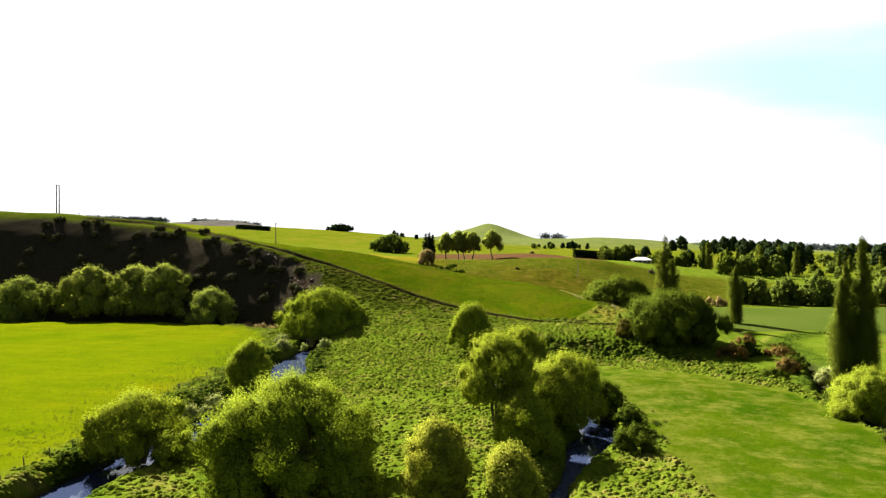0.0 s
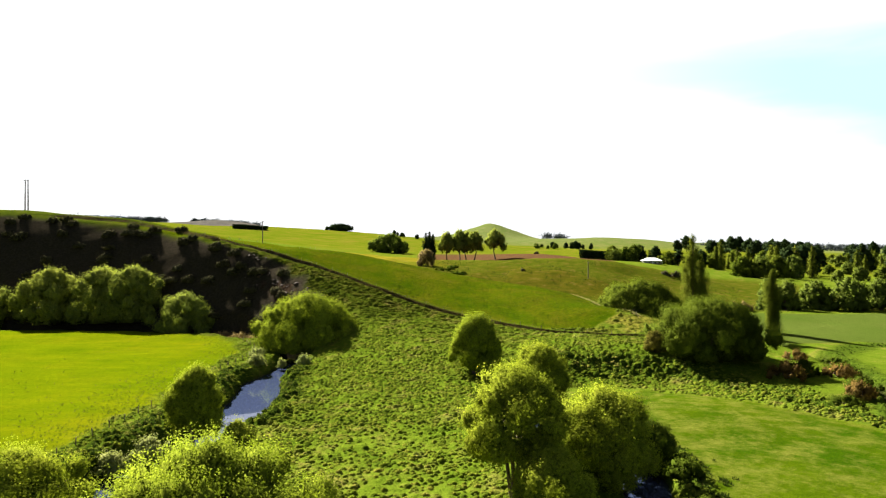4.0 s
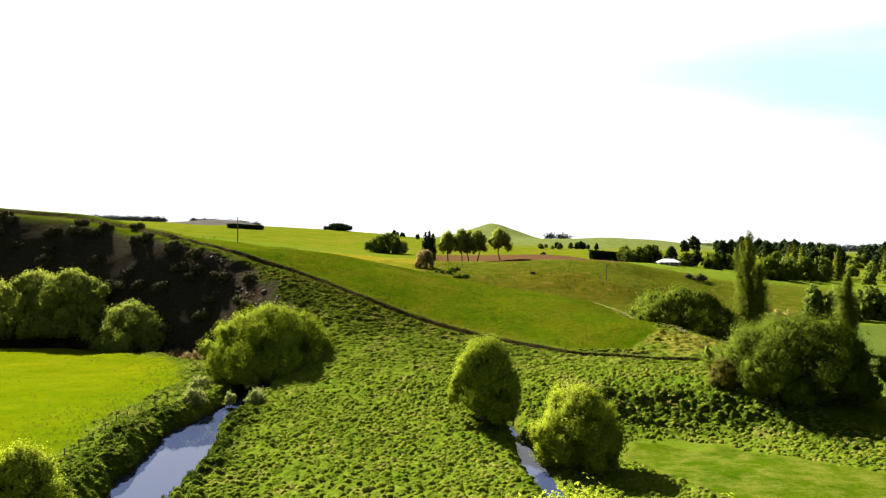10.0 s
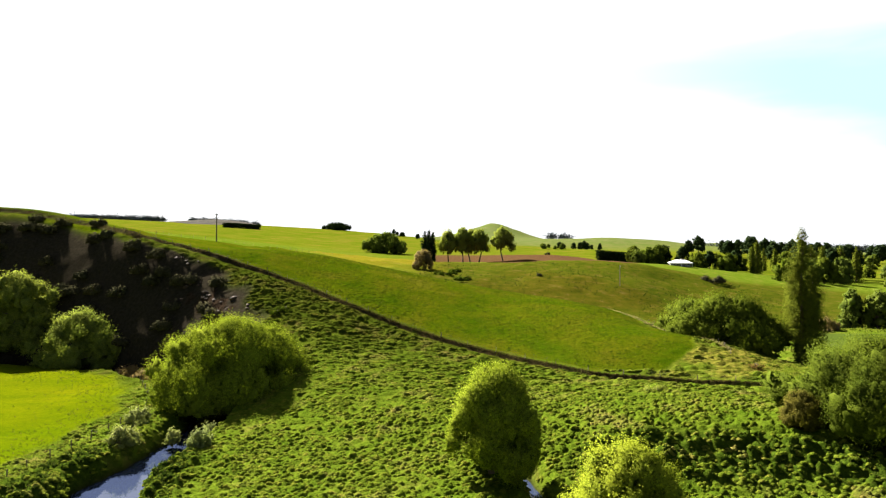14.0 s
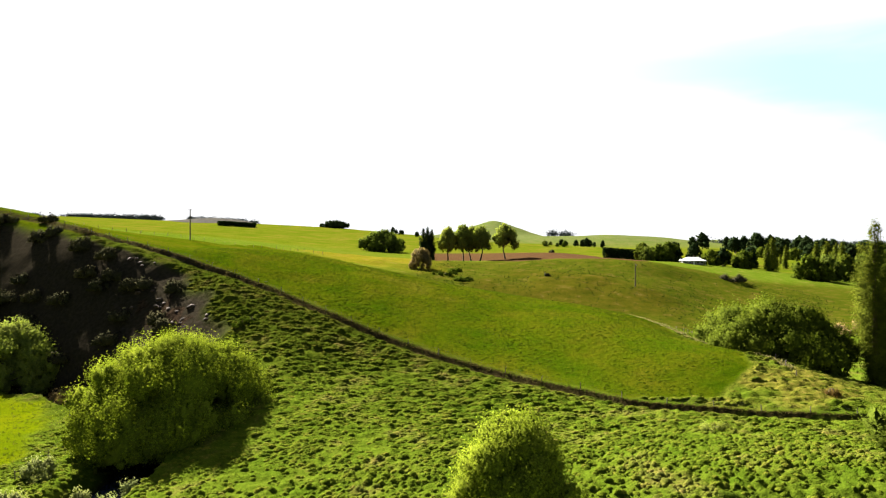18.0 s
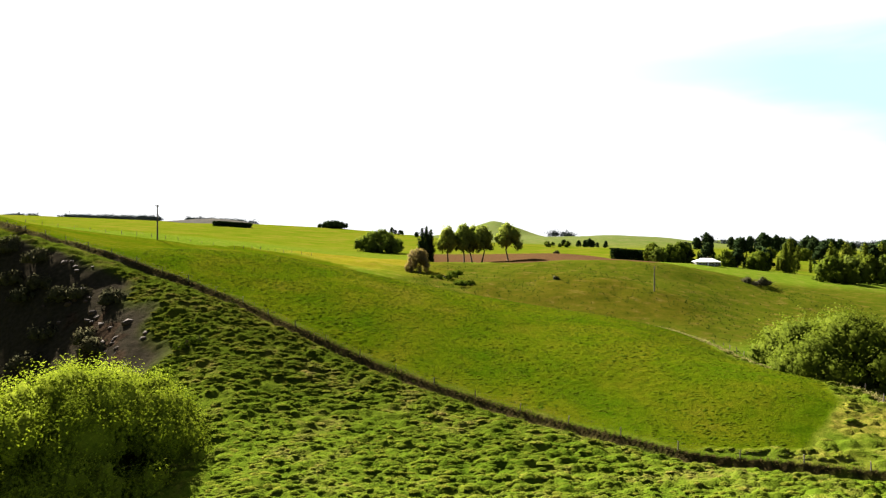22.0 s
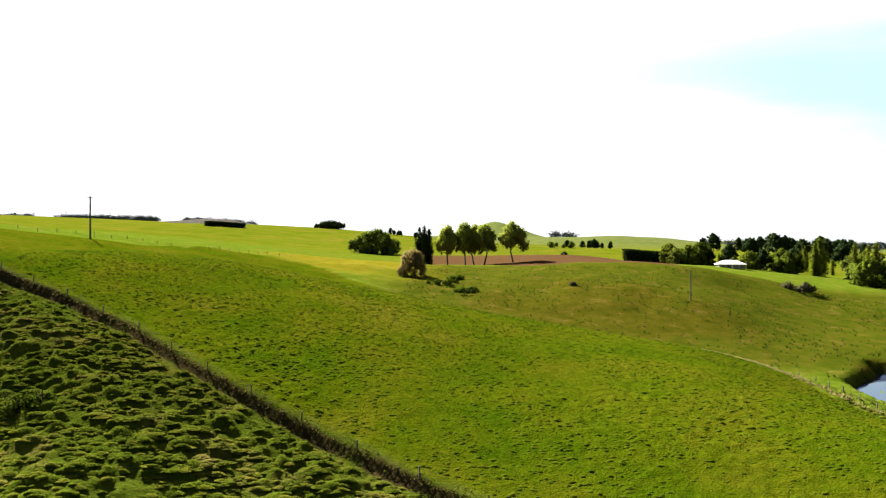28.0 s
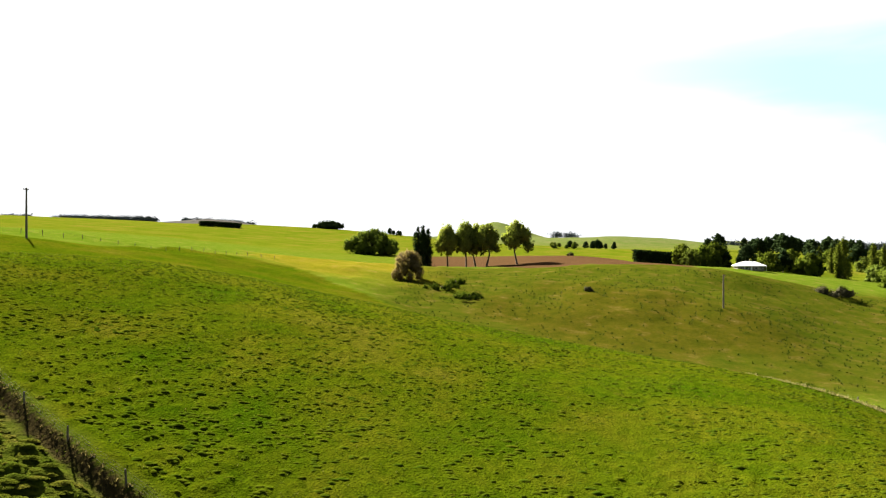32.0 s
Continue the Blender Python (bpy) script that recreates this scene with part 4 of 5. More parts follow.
for k, (x, y, h, w) in enumerate([(-27.5, 147, 2.2, 3.2), (-29, 155, 2.4, 3.4), (-37.6, 149, 2.2, 3.8), (-40, 158, 2.4, 3.6), (-33.8, 154, 1.8, 2.0), (-33.8, 94.5, 3.2, 5.0), (-36.5, 91, 2.4, 3.6)]):
    shrub("riverside_shrub", x, y, h, w, "pale grey green shrub at the water's edge", 100 + k, LEAF_PALE, group="pale riverside shrubs")
shrub("riverside_shrub", -24.5, 97, 3.0, 4.4, "yellow green shrub on the river bank", 110, LEAF_YELLOW)
shrub("riverside_shrub", -29.5, 70, 3.6, 6, "low bright willow scrub beside the river", 111, LEAF_WILLOW, 3000)
shrub("riverside_shrub", 25.5, 86.5, 2.2, 3.6, "low dark scrub on the pool's bank", 112, LEAF_DARK)
shrub("riverside_shrub", 22, 74, 3.0, 5, "low dark scrub on the pool's bank", 113, LEAF_DARK, 2400)
for k, (x, y, h, w, m) in enumerate([(61.5, 134, 3.4, 7.5, LEAF_RUST), (66, 121.5, 3.2, 5, LEAF_RUST), (70, 127, 2.6, 6, LEAF_DARK), (66, 138, 3.0, 7, LEAF_DARK), (72, 136, 2.6, 6, LEAF_RUST), (62, 118, 2.0, 5, LEAF_DARK),
                                     (75, 122, 2.4, 5, LEAF_PALE), (77, 143, 2.6, 7, LEAF_DARK), (64, 101, 3.2, 6, LEAF_DARK), (60, 96, 2.6, 5, LEAF_DARK), (58, 79, 2.8, 6, LEAF_DARK), (82, 154, 2.4, 8, LEAF_DARK), (70, 116, 2.6, 3.5, LEAF_PALE), (72, 150, 2.4, 5, LEAF_RUST), (66, 104, 4.0, 5, LEAF_WILLOW)]):
    lab = {LEAF_RUST: "rusty brown shrub along the overgrown ditch", LEAF_DARK: "dark green shrub along the overgrown ditch", LEAF_PALE: "pale straw coloured shrub along the overgrown ditch", LEAF_WILLOW: "fresh green willow scrub below the poplars"}[m]
    shrub("ditch_shrub", x, y, h, w, lab, 120 + k, m, group="shrubs along the ditch")
shrub("bare_shrub", 112, 262, 4.5, 13, "purplish bare shrub at the edge of the flat field", 140, LEAF_BARE, 1800, 0.5, 0.08)
shrub("scrub_patch", 124, 364, 1.6, 13, "dark patch of scrub in a hollow of the mound", 141, LEAF_GORSE, 2600, 0.5, 0.2)
shrub("scrub_clump", 38.5, 327, 1.3, 2.2, "small dark clump on the grazed mound", 142, LEAF_GORSE, 500, 0.4, 0.12)

for k, (x, y, w) in enumerate([(1, 336, 9), (8, 324, 8), (5, 345, 6)]):
    shrub("rush_patch", x, y, 0.55, w, "dark rushes in the damp bottom of the gully", 165 + k, LEAF_DARK, 1500, 0.5, 0.06, group="rushes in the gully")
shrub("scrub_clump", 79, 560, 2.4, 4.0, "small dark bush at the edge of ploughed ground", 168, LEAF_GORSE, 500, 0.5, 0.16)
shrub("scrub_clump", -30.9, 192.9, 0.6, 3.0, "low dark scrub on a slumped patch of the slope", 160, LEAF_DARK, 700, 0.3, 0.08)
shrub("scrub_clump", -29.5, 193.8, 0.5, 2.2, "low dark scrub on a slumped patch of the slope", 161, LEAF_DARK, 600, 0.3, 0.08)
shrub("dead_brush_pile", 30.6, 162.5, 1.0, 3.4, "grey heap of dead branches on the rough slope", 162, LEAF_GREY, 1100, 0.6, 0.03)
shrub("scrub_clump", 51.4, 176.0, 0.6, 2.2, "low brown scrub on the dry end of the spur", 163, LEAF_RUST, 500, 0.3, 0.08)

for k, (x, y, h, w) in enumerate([(-50, 190, 2.0, 5), (-55, 193, 2.4, 6), (-46, 186, 1.8, 4), (-61, 197.5, 2.0, 6), (-42, 181, 1.6, 4)]):
    shrub("bracken_clump", x, y, h, w, "dull brown bracken at the foot of the scarp", 145 + k, LEAF_BARE, 1200, group="bracken under the scarp")

# ---- broken rock where the slope has slipped ----
ROCK = bark_material("broken_brown_rock", (0.018, 0.013, 0.01), (0.085, 0.056, 0.04))
rg_rock = np.random.default_rng(17)
SLIP = spaced([(-36.5, 186), (-38.5, 193), (-43, 199), (-51, 206), (-58, 213)], 1.6)
for k, (x, y) in enumerate(SLIP):
    for j in range(2):
        px, py, r = x + rg_rock.normal() * 1.6, y + rg_rock.normal() * 1.4, rg_rock.uniform(0.2, 0.65)
        ball = ICO_V * rg_rock.uniform(0.65, 1.25, (12, 1)) * np.array([1.5, 0.9, 0.75]) * r
        rock = new("rock", quick_mesh("rock", ball, ICO_F, ROCK))
        rock.location, rock.rotation_euler = (px, py, ground_z(px, py) - 0.1 * r), (rg_rock.uniform(-0.4, 0.4), rg_rock.uniform(-0.4, 0.4), rg_rock.uniform(0, 6))
        tagged(rock, "broken brown rock on the slipped edge of the scarp", "rock", "rocks on the slip")

# ---- gorse on the scarp ----
rng = np.random.default_rng(7)
gorse = []
for k in range(3):
    g = shrub("gorse_bush", -90 - 9 * k, 239 - k, 1.8 + 0.3 * k, 4.5, "dark gorse bush clinging to the shaded scarp", 150 + k, LEAF_GORSE, 900, 0.4, 0.14, group="gorse on the scarp", sink=0.4)
    gorse.append(g)
top = spaced(SCARP_TOP, 1.0)
foot = spaced(SCARP_FOOT, 1.0)
for k in range(70):
    a, b = top[int(rng.uniform(0.38, 0.97) * len(top))], foot[0]
    b = foot[int(np.argmin(np.abs(foot[:, 0] - a[0])))]
    u = rng.uniform(0, 1) ** 1.6
    x, y = a[0] * (1 - u) + b[0] * u + rng.normal() * 1.5, a[1] * (1 - u) + b[1] * u - 1.0
    if x > -42 and u < 0.3:
        continue
    copy_thing(gorse[k % 3], pose(x, y, ground_z(x, y) - 0.5, 0, 0, rng.uniform(0, 360)))

# ---- far woods and valley trees ----
for k, (x, y, h, w) in enumerate([(134, 268, 12.5, 9), (146, 270, 13, 13), (158, 268, 13.5, 15), (173, 272, 13, 14), (190, 268, 14, 16), (210, 272, 13, 15), (128, 272, 13, 7), (232, 270, 14, 16)]):
    make_tree("valley_willow", x, y, h, w, "rounded green willow beyond the flat field", seed=200 + k, count=4500, length=0.8, width=0.22, lobes=26, z0=0.06, stems=2, group="willows beyond the flat field", low=0.0, leaf=LEAF_VALLEY)
proto = []
for k in range(4):
    proto.append(make_tree("valley_tree", 196 + 16 * k, 436 + 9 * k, 13.5 + k, 15 + k, "leafy green tree on the valley floor", seed=220 + k, count=2600, length=1.2, width=0.36, lobes=24, z0=0.08, stems=2, leaf=(LEAF_POPLAR, LEAF_VALLEY)[k % 2], group="valley trees", low=0.0))
pines = []
for k in range(4):
    pines.append(make_tree("pine_tree", 262 + 20 * k, 505 + 24 * k, 23 + 2 * k, 15 + 2 * k, "tall dark pine on the valley floor", seed=230 + k, count=3000, length=1.3, width=0.4, lobes=26, z0=0.12, leaf=LEAF_CONIFER, group="dark pines", girth=0.6))
slim = []
for k in range(3):
    slim.append(make_poplar("valley_poplar", 236 + 30 * k, 470 + 30 * k, 22 + 2 * k, 6, "slim dark poplar on the valley floor", seed=240 + k, count=2200, length=1.0, width=0.3, group="valley poplars"))


def spread(kinds, n, xr, yr, seed, scale=(0.8, 1.15)):
    r = np.random.default_rng(seed)
    for k in range(n):
        x, y, s = r.uniform(*xr), r.uniform(*yr), r.uniform(*scale)
        ob = copy_thing(kinds[k % len(kinds)], pose(x, y, ground_z(x, y) - 0.2, 0, 0, r.uniform(0, 360)))
        ob.scale = (s * r.uniform(0.9, 1.15), s * r.uniform(0.9, 1.15), s)


def belt(kinds, n, kr, yr, seed, scale):
    """Trees over a fan of the valley: x is a share of y."""
    r = np.random.default_rng(seed)
    for k in range(n):
        y, s = r.uniform(*yr), r.uniform(*scale)
        x = r.uniform(*kr) * y
        ob = copy_thing(kinds[k % len(kinds)], pose(x, y, ground_z(x, y) - 0.2, 0, 0, r.uniform(0, 360)))
        ob.scale = (s * r.uniform(0.9, 1.2), s * r.uniform(0.9, 1.2), s)


belt(proto, 12, (0.68, 1.0), (300, 400), 1, (0.6, 0.8))
belt(proto, 30, (0.46, 0.95), (430, 620), 2, (0.6, 0.95))
belt(slim, 26, (0.44, 0.9), (480, 760), 3, (0.7, 1.1))
belt(pines, 14, (0.46, 0.95), (640, 820), 4, (0.8, 1.15))
belt(proto, 34, (0.36, 0.95), (680, 1000), 5, (0.8, 1.2))
belt(pines, 52, (0.36, 0.85), (950, 1500), 6, (0.95, 1.35))
belt(slim, 16, (0.3, 0.5), (620, 800), 10, (0.45, 0.7))
spread(pines, 18, (205, 285), (1150, 1240), 7, (0.35, 0.55))
spread(proto, 6, (150, 200), (1050, 1150), 11, (0.4, 0.6))
spread(pines, 7, (-95, -45), (1190, 1230), 9, (0.3, 0.45))
# round the farmhouse
for k, (x, y, s, kind) in enumerate([(126, 488, 0.62, proto[1]), (138, 502, 0.85, proto[0]), (146, 508, 0.9, proto[2]), (152, 512, 0.62, pines[0]), (131, 512, 0.8, proto[2]), (165, 486, 0.75, proto[0]), (174, 490, 0.5, pines[1]), (183, 482, 0.75, proto[2]), (160, 500, 0.5, pines[2]), (192, 494, 0.5, pines[3]), (200, 486, 0.8, slim[0]), (206, 492, 0.9, slim[1])]):
    copy_thing(kind, pose(x, y, ground_z(x, y) - 0.2, 0, 0, 70 * k)).scale = (s, s, s)
far_pines = tagged(new("far_pine_wood"), "distant belt of dark pines on the skyline", "trees", kind="stuff")
r = np.random.default_rng(44)
vs, fs, n0 = [], [], 0
for cx, cy, span, n in ((-1560, 3040, 460, 150), (-1040, 3040, 330, 130), (-1900, 2950, 120, 40), (560, 3600, 500, 60), (430, 2500, 90, 16), (1400, 2600, 700, 120), (2100, 3300, 900, 120)):
    px, py = cx + r.uniform(-0.5, 0.5, n) * span, cy + r.normal(size=n) * 25
    pz, _ = land(px, py)
    for x, y, z in zip(px, py, pz):
        c = np.array([x, y, z + 11]) + r.normal(size=(70, 3)) * np.array([7, 7, 7])
        v, f = leaves(c, r.normal(size=(70, 3)), 5.0, 2.2, r)
        vs.append(v)
        fs.append(f + n0)
        n0 += len(v)
part("crown", quick_mesh("crown", np.concatenate(vs), np.concatenate(fs), LEAF_FAR), far_pines)


# ---- hedges ----
def hedge(x0, y0, x1, y1, h, w, label, seed, count, leaf=LEAF_CONIFER, length=0.9, width=0.3):
    rg = np.random.default_rng(seed)
    root = new("hedge")
    root.location = ((x0 + x1) / 2, (y0 + y1) / 2, ground_z((x0 + x1) / 2, (y0 + y1) / 2))
    t = rg.uniform(0, 1, count)
    cx, cy = x0 + (x1 - x0) * t, y0 + (y1 - y0) * t
    gz, _ = land(cx, cy)
    c = np.stack([cx - root.location.x + rg.uniform(-0.5, 0.5, count) * w, cy - root.location.y + rg.uniform(-0.5, 0.5, count) * w, gz - root.location.z + h * rg.uniform(0.02, 1.0, count) ** 0.8 + rg.normal(size=count) * 0.12], 1)
    v, f = leaves(c, rg.normal(size=(count, 3)), length, width, rg)
    part("foliage", quick_mesh("foliage", v, f, leaf), root)
    verts, faces = [], []
    for k in range(9):
        u = (k + 0.5) / 9
        x, y = x0 + (x1 - x0) * u, y0 + (y1 - y0) * u
        z = ground_z(x, y)
        limb(verts, faces, [(x - root.location.x, y - root.location.y, z - root.location.z - 0.3), (x - root.location.x, y - root.location.y, z - root.location.z + h * 0.8)], [0.18, 0.05], 6)
    part("stems", mesh_from("stems", verts, faces, BARK, True), root)
    return tagged(root, label, "hedge")


hedge(110, 529, 152, 560, 7.4, 4, "tall clipped black green hedge by the farm", 300, 9000, length=1.0, width=0.4)
hedge(-328, 1008, -284, 1034, 7, 6, "long low dark shelter hedge on the upland", 301, 5000, length=1.5, width=0.6)


hedge(82, 660, 104, 662, 1.8, 2, "low dark hedge beyond the ploughed ground", 302, 1500, length=0.7, width=0.3)


# ---- poles ----
def box(bm, cx, cy, cz, sx, sy, sz):
    m = bmesh.ops.create_cube(bm, size=1.0, matrix=Matrix.Translation((cx, cy, cz)) @ Matrix.Diagonal((sx, sy, sz, 1)))
    return m["verts"]


def bm_part(name, bm, mat, parent, label=""):
    me = bpy.data.meshes.new(name)
    bm.to_mesh(me)
    bm.free()
    me.materials.append(mat)
    return part(name, me, parent, label)


METAL = Mat("dull_galvanised_steel", rough=0.5, spec=0.5, metal=0.9).color((0.35, 0.36, 0.37)).m
RUSTY = Mat("rusty_wire", rough=0.9, spec=0.1).color((0.05, 0.04, 0.03)).m
CERAMIC = Mat("brown_ceramic", rough=0.3, spec=0.5).color((0.10, 0.045, 0.03)).m


def power_pole(x, y, h, label, arm=1.8, turn=25):
    root = new("power_pole")
    root.location, root.rotation_euler = (x, y, ground_z(x, y)), (0, 0, radians(turn))
    verts, faces = [], []
    limb(verts, faces, [(0, 0, -0.6), (0, 0, h * 0.5), (0.02, 0, h)], [0.2, 0.17, 0.13], 12)
    faces.append(tuple(range(len(verts) - 12, len(verts))))
    part("pole", mesh_from("pole", verts, faces, POLE_WOOD), root)
    bm = bmesh.new()
    box(bm, 0, -0.2, h - 0.35, arm, 0.11, 0.13)
    bmesh.ops.bevel(bm, geom=bm.edges[:], offset=0.015, segments=1)
    cross = bm_part("crossarm", bm, POLE_WOOD, root)
    for k in (-0.45, -0.12, 0.45):
        bm = bmesh.new()
        bmesh.ops.create_cone(bm, cap_ends=True, segments=8, radius1=0.05, radius2=0.035, depth=0.2, matrix=Matrix.Translation((arm * k, -0.2, h - 0.18)))
        bm_part("insulator", bm, CERAMIC, cross, "brown ceramic insulator")
    bm = bmesh.new()
    box(bm, 0.25, -0.14, h - 0.62, 0.5, 0.02, 0.04)
    bm_part("brace", bm, METAL, root, "galvanised brace")
    return tagged(root, label, "power pole", "power poles")


power_pole(-73.7, 278.8, 9.1, "weathered wooden power pole on the green ridge", 0.9)
power_pole(66.6, 312.5, 7.9, "short weathered wooden power pole on the mound", 1.4, 40)

twin = new("twin_pole_structure")
twin.location = (-166.8, 274, ground_z(-166.8, 274))
for sx in (-0.6, 0.6):
    verts, faces = [], []
    limb(verts, faces, [(sx, 0, -0.6), (sx, 0, 6), (sx * 0.9, 0, 13.6)], [0.26, 0.23, 0.18], 10)
    part("pole", mesh_from("pole", verts, faces, POLE_WOOD), twin)
bm = bmesh.new()
box(bm, 0, -0.2, 13.2, 2.0, 0.14, 0.16)
bmesh.ops.bevel(bm, geom=bm.edges[:], offset=0.02, segments=1)
bm_part("crossarm", bm, POLE_WOOD, twin)
tagged(twin, "tall twin pole power structure on the skyline", "power pole")


# ---- fences ----
def fence(name, line, gap, h, label, seed, wires=4, r=0.07):
    rg = np.random.default_rng(seed)
    p = spaced([(a, b, 0) for a, b in line], gap)
    root = new(name)
    base = Vector((p[0, 0], p[0, 1], ground_z(p[0, 0], p[0, 1])))
    root.location = base
    verts, faces = [], []
    limb(verts, faces, [(0, 0, -0.4), (0, 0, h * 0.97), (0, 0, h)], [r, r * 0.95, r * 0.6], 8)
    faces.append(tuple(range(16, 24)))
    posts = [mesh_from("post", verts, faces, POLE_WOOD)]
    tops = []
    for x, y, _ in p:
        z = ground_z(x, y)
        ob = part("post", posts[0], root)
        ob.location = Vector((x, y, z)) - base
        ob.rotation_euler = (rg.normal() * 0.05, rg.normal() * 0.05, rg.uniform(0, 6))
        ob.scale = (1, 1, rg.uniform(0.88, 1.08))
        tops.append(Vector((x, y, z)) - base)
    for k in range(wires):
        verts, faces = [], []
        limb(verts, faces, [t + Vector((0, 0, h * (0.25 + 0.7 * k / max(1, wires - 1)))) for t in tops], [0.003] * len(tops), 3)
        part("wire", mesh_from("wire", verts, faces, RUSTY), root)
    return tagged(root, label, "fence")


fence("hill_fence", [(q[0], q[1] + 0.15) for q in FENCE_STEP], 5.5, 0.85, "post and wire fence on the bank round the sown field", 1, r=0.055)
fence("paddock_fence", [(-45, 40), (-45, 67), (-43.6, 75), (-42.8, 101), (-42.4, 108), (-41.5, 121), (-43.5, 140), (-42, 155), (-44, 170), (-52, 183)], 3.4, 1.1, "leaning wooden posts and wire along the river paddock", 2)
fence("upland_fence", [(-125, 290), (-105, 296), (-85, 305), (-70, 325), (-57, 351), (-50, 356)], 4.0, 1.15, "old post and wire fence across the upland", 3)
fence("nose_fence", [(49, 180), (51, 192), (50, 210), (54, 236), (46, 252)], 4.0, 1.1, "post and wire fence along the edge of the sown field", 4)

# ---- farmhouse ----
WHITE = Mat("white_painted_iron", rough=0.45, spec=0.4)
WHITE.color(WHITE.ramp(WHITE.noise(WHITE.coord((1, 1, 1)), 1.5, 4), [(0.3, (0.7, 0.7, 0.7)), (0.7, (0.82, 0.82, 0.8))]))
BRICKWALL = Mat("dark_weatherboard", rough=0.7)
BRICKWALL.color(BRICKWALL.ramp(BRICKWALL.noise(BRICKWALL.coord((1, 1, 8)), 2.0, 4), [(0.3, (0.10, 0.085, 0.07)), (0.7, (0.2, 0.17, 0.14))]))
GLASS = Mat("window_glass", rough=0.05, spec=0.6).color((0.02, 0.025, 0.03)).m
house = new("farmhouse")
house.location, house.rotation_euler = (148, 472, ground_z(148, 472) - 0.3), (0, 0, radians(-8))
house.scale = (0.76, 0.76, 0.8)
bm = bmesh.new()
box(bm, 0, 0, 1.5, 16, 9, 3.2)
bm_part("wall", bm, BRICKWALL.m, house)
bm = bmesh.new()
rv = [bm.verts.new(q) for q in [(-9.2, -5.7, 3.0), (9.2, -5.7, 3.0), (9.2, 5.7, 3.0), (-9.2, 5.7, 3.0), (-3.6, 0, 5.6), (3.6, 0, 5.6), (-9.2, -5.7, 2.85), (9.2, -5.7, 2.85), (9.2, 5.7, 2.85), (-9.2, 5.7, 2.85)]]
for q in [(0, 1, 5, 4), (1, 2, 5), (2, 3, 4, 5), (3, 0, 4), (6, 7, 1, 0), (7, 8, 2, 1), (8, 9, 3, 2), (9, 6, 0, 3), (9, 8, 7, 6)]:
    bm.faces.new([rv[i] for i in q])
roof = bm_part("roof", bm, WHITE.m, house, "white painted hipped iron roof")
bm = bmesh.new()
box(bm, 1.2, 0.6, 5.9, 0.9, 0.7, 1.5)
bmesh.ops.bevel(bm, geom=bm.edges[:], offset=0.04, segments=1)
bm_part("chimney", bm, BRICKWALL.m, roof, "dark brick chimney")
for x in (-5.8, -2.6, 2.8, 6.0):
    bm = bmesh.new()
    box(bm, x, -4.53, 1.7, 1.7, 0.08, 1.3)
    win = bm_part("window", bm, WHITE.m, house, "white framed window")
    bm = bmesh.new()
    box(bm, x, -4.58, 1.7, 1.5, 0.04, 1.1)
    bm_part("pane", bm, GLASS, win)
bm = bmesh.new()
box(bm, 0.2, -4.53, 1.15, 1.0, 0.08, 2.1)
bm_part("door", bm, WHITE.m, house, "white front door")
for x in (-8.6, -4.3, 0, 4.3, 8.6):
    bm = bmesh.new()
    box(bm, x, -5.4, 1.35, 0.14, 0.14, 3.1)
    bm_part("porch_post", bm, WHITE.m, house)
tagged(house, "low farmhouse with a white hipped roof among dark trees", "house")


# ---- grass tufts ----
def tuft_material(name, stops):
    k = Mat(name, rough=0.9, spec=0.0)
    g = k.n("ShaderNodeNewGeometry")
    c = k.mix(1.0, k.ramp(g.outputs["Random Per Island"], stops), (0.54, 0.54, 0.5), "MULTIPLY")
    k.color(c)
    tr = k.n("ShaderNodeBsdfTranslucent")
    k.l(c, tr.inputs["Color"])
    ms = k.n("ShaderNodeMixShader")
    ms.inputs[0].default_value = 0.5
    k.l(k.b.outputs[0], ms.inputs[1])
    k.l(tr.outputs[0], ms.inputs[2])
    k.l(ms.outputs[0], k.out.inputs[0])
    return k.m


TUFT = tuft_material("tussock_grass_blades", [(0.0, (0.07, 0.11, 0.006)), (0.55, (0.115, 0.155, 0.012)), (0.88, (0.15, 0.17, 0.025)), (1.0, (0.22, 0.18, 0.06))])
SEDGE = tuft_material("dark_sedge_blades", [(0.0, (0.02, 0.038, 0.005)), (0.55, (0.04, 0.068, 0.008)), (0.9, (0.07, 0.1, 0.014)), (1.0, (0.15, 0.14, 0.05))])


def surface(px, py):
    """Height of the built ground sheet, clumps included."""
    i = np.clip(np.searchsorted(xs, px) - 1, 0, len(xs) - 2)
    j = np.clip(np.searchsorted(ys, py) - 1, 0, len(ys) - 2)
    u, v = (px - xs[i]) / (xs[i + 1] - xs[i]), (py - ys[j]) / (ys[j + 1] - ys[j])
    return (GZ[j, i] * (1 - u) + GZ[j, i + 1] * u) * (1 - v) + (GZ[j + 1, i] * (1 - u) + GZ[j + 1, i + 1] * u) * v, rough[j, i] * (1 - scarp[j, i]), sown[j, i], lumps[j, i]


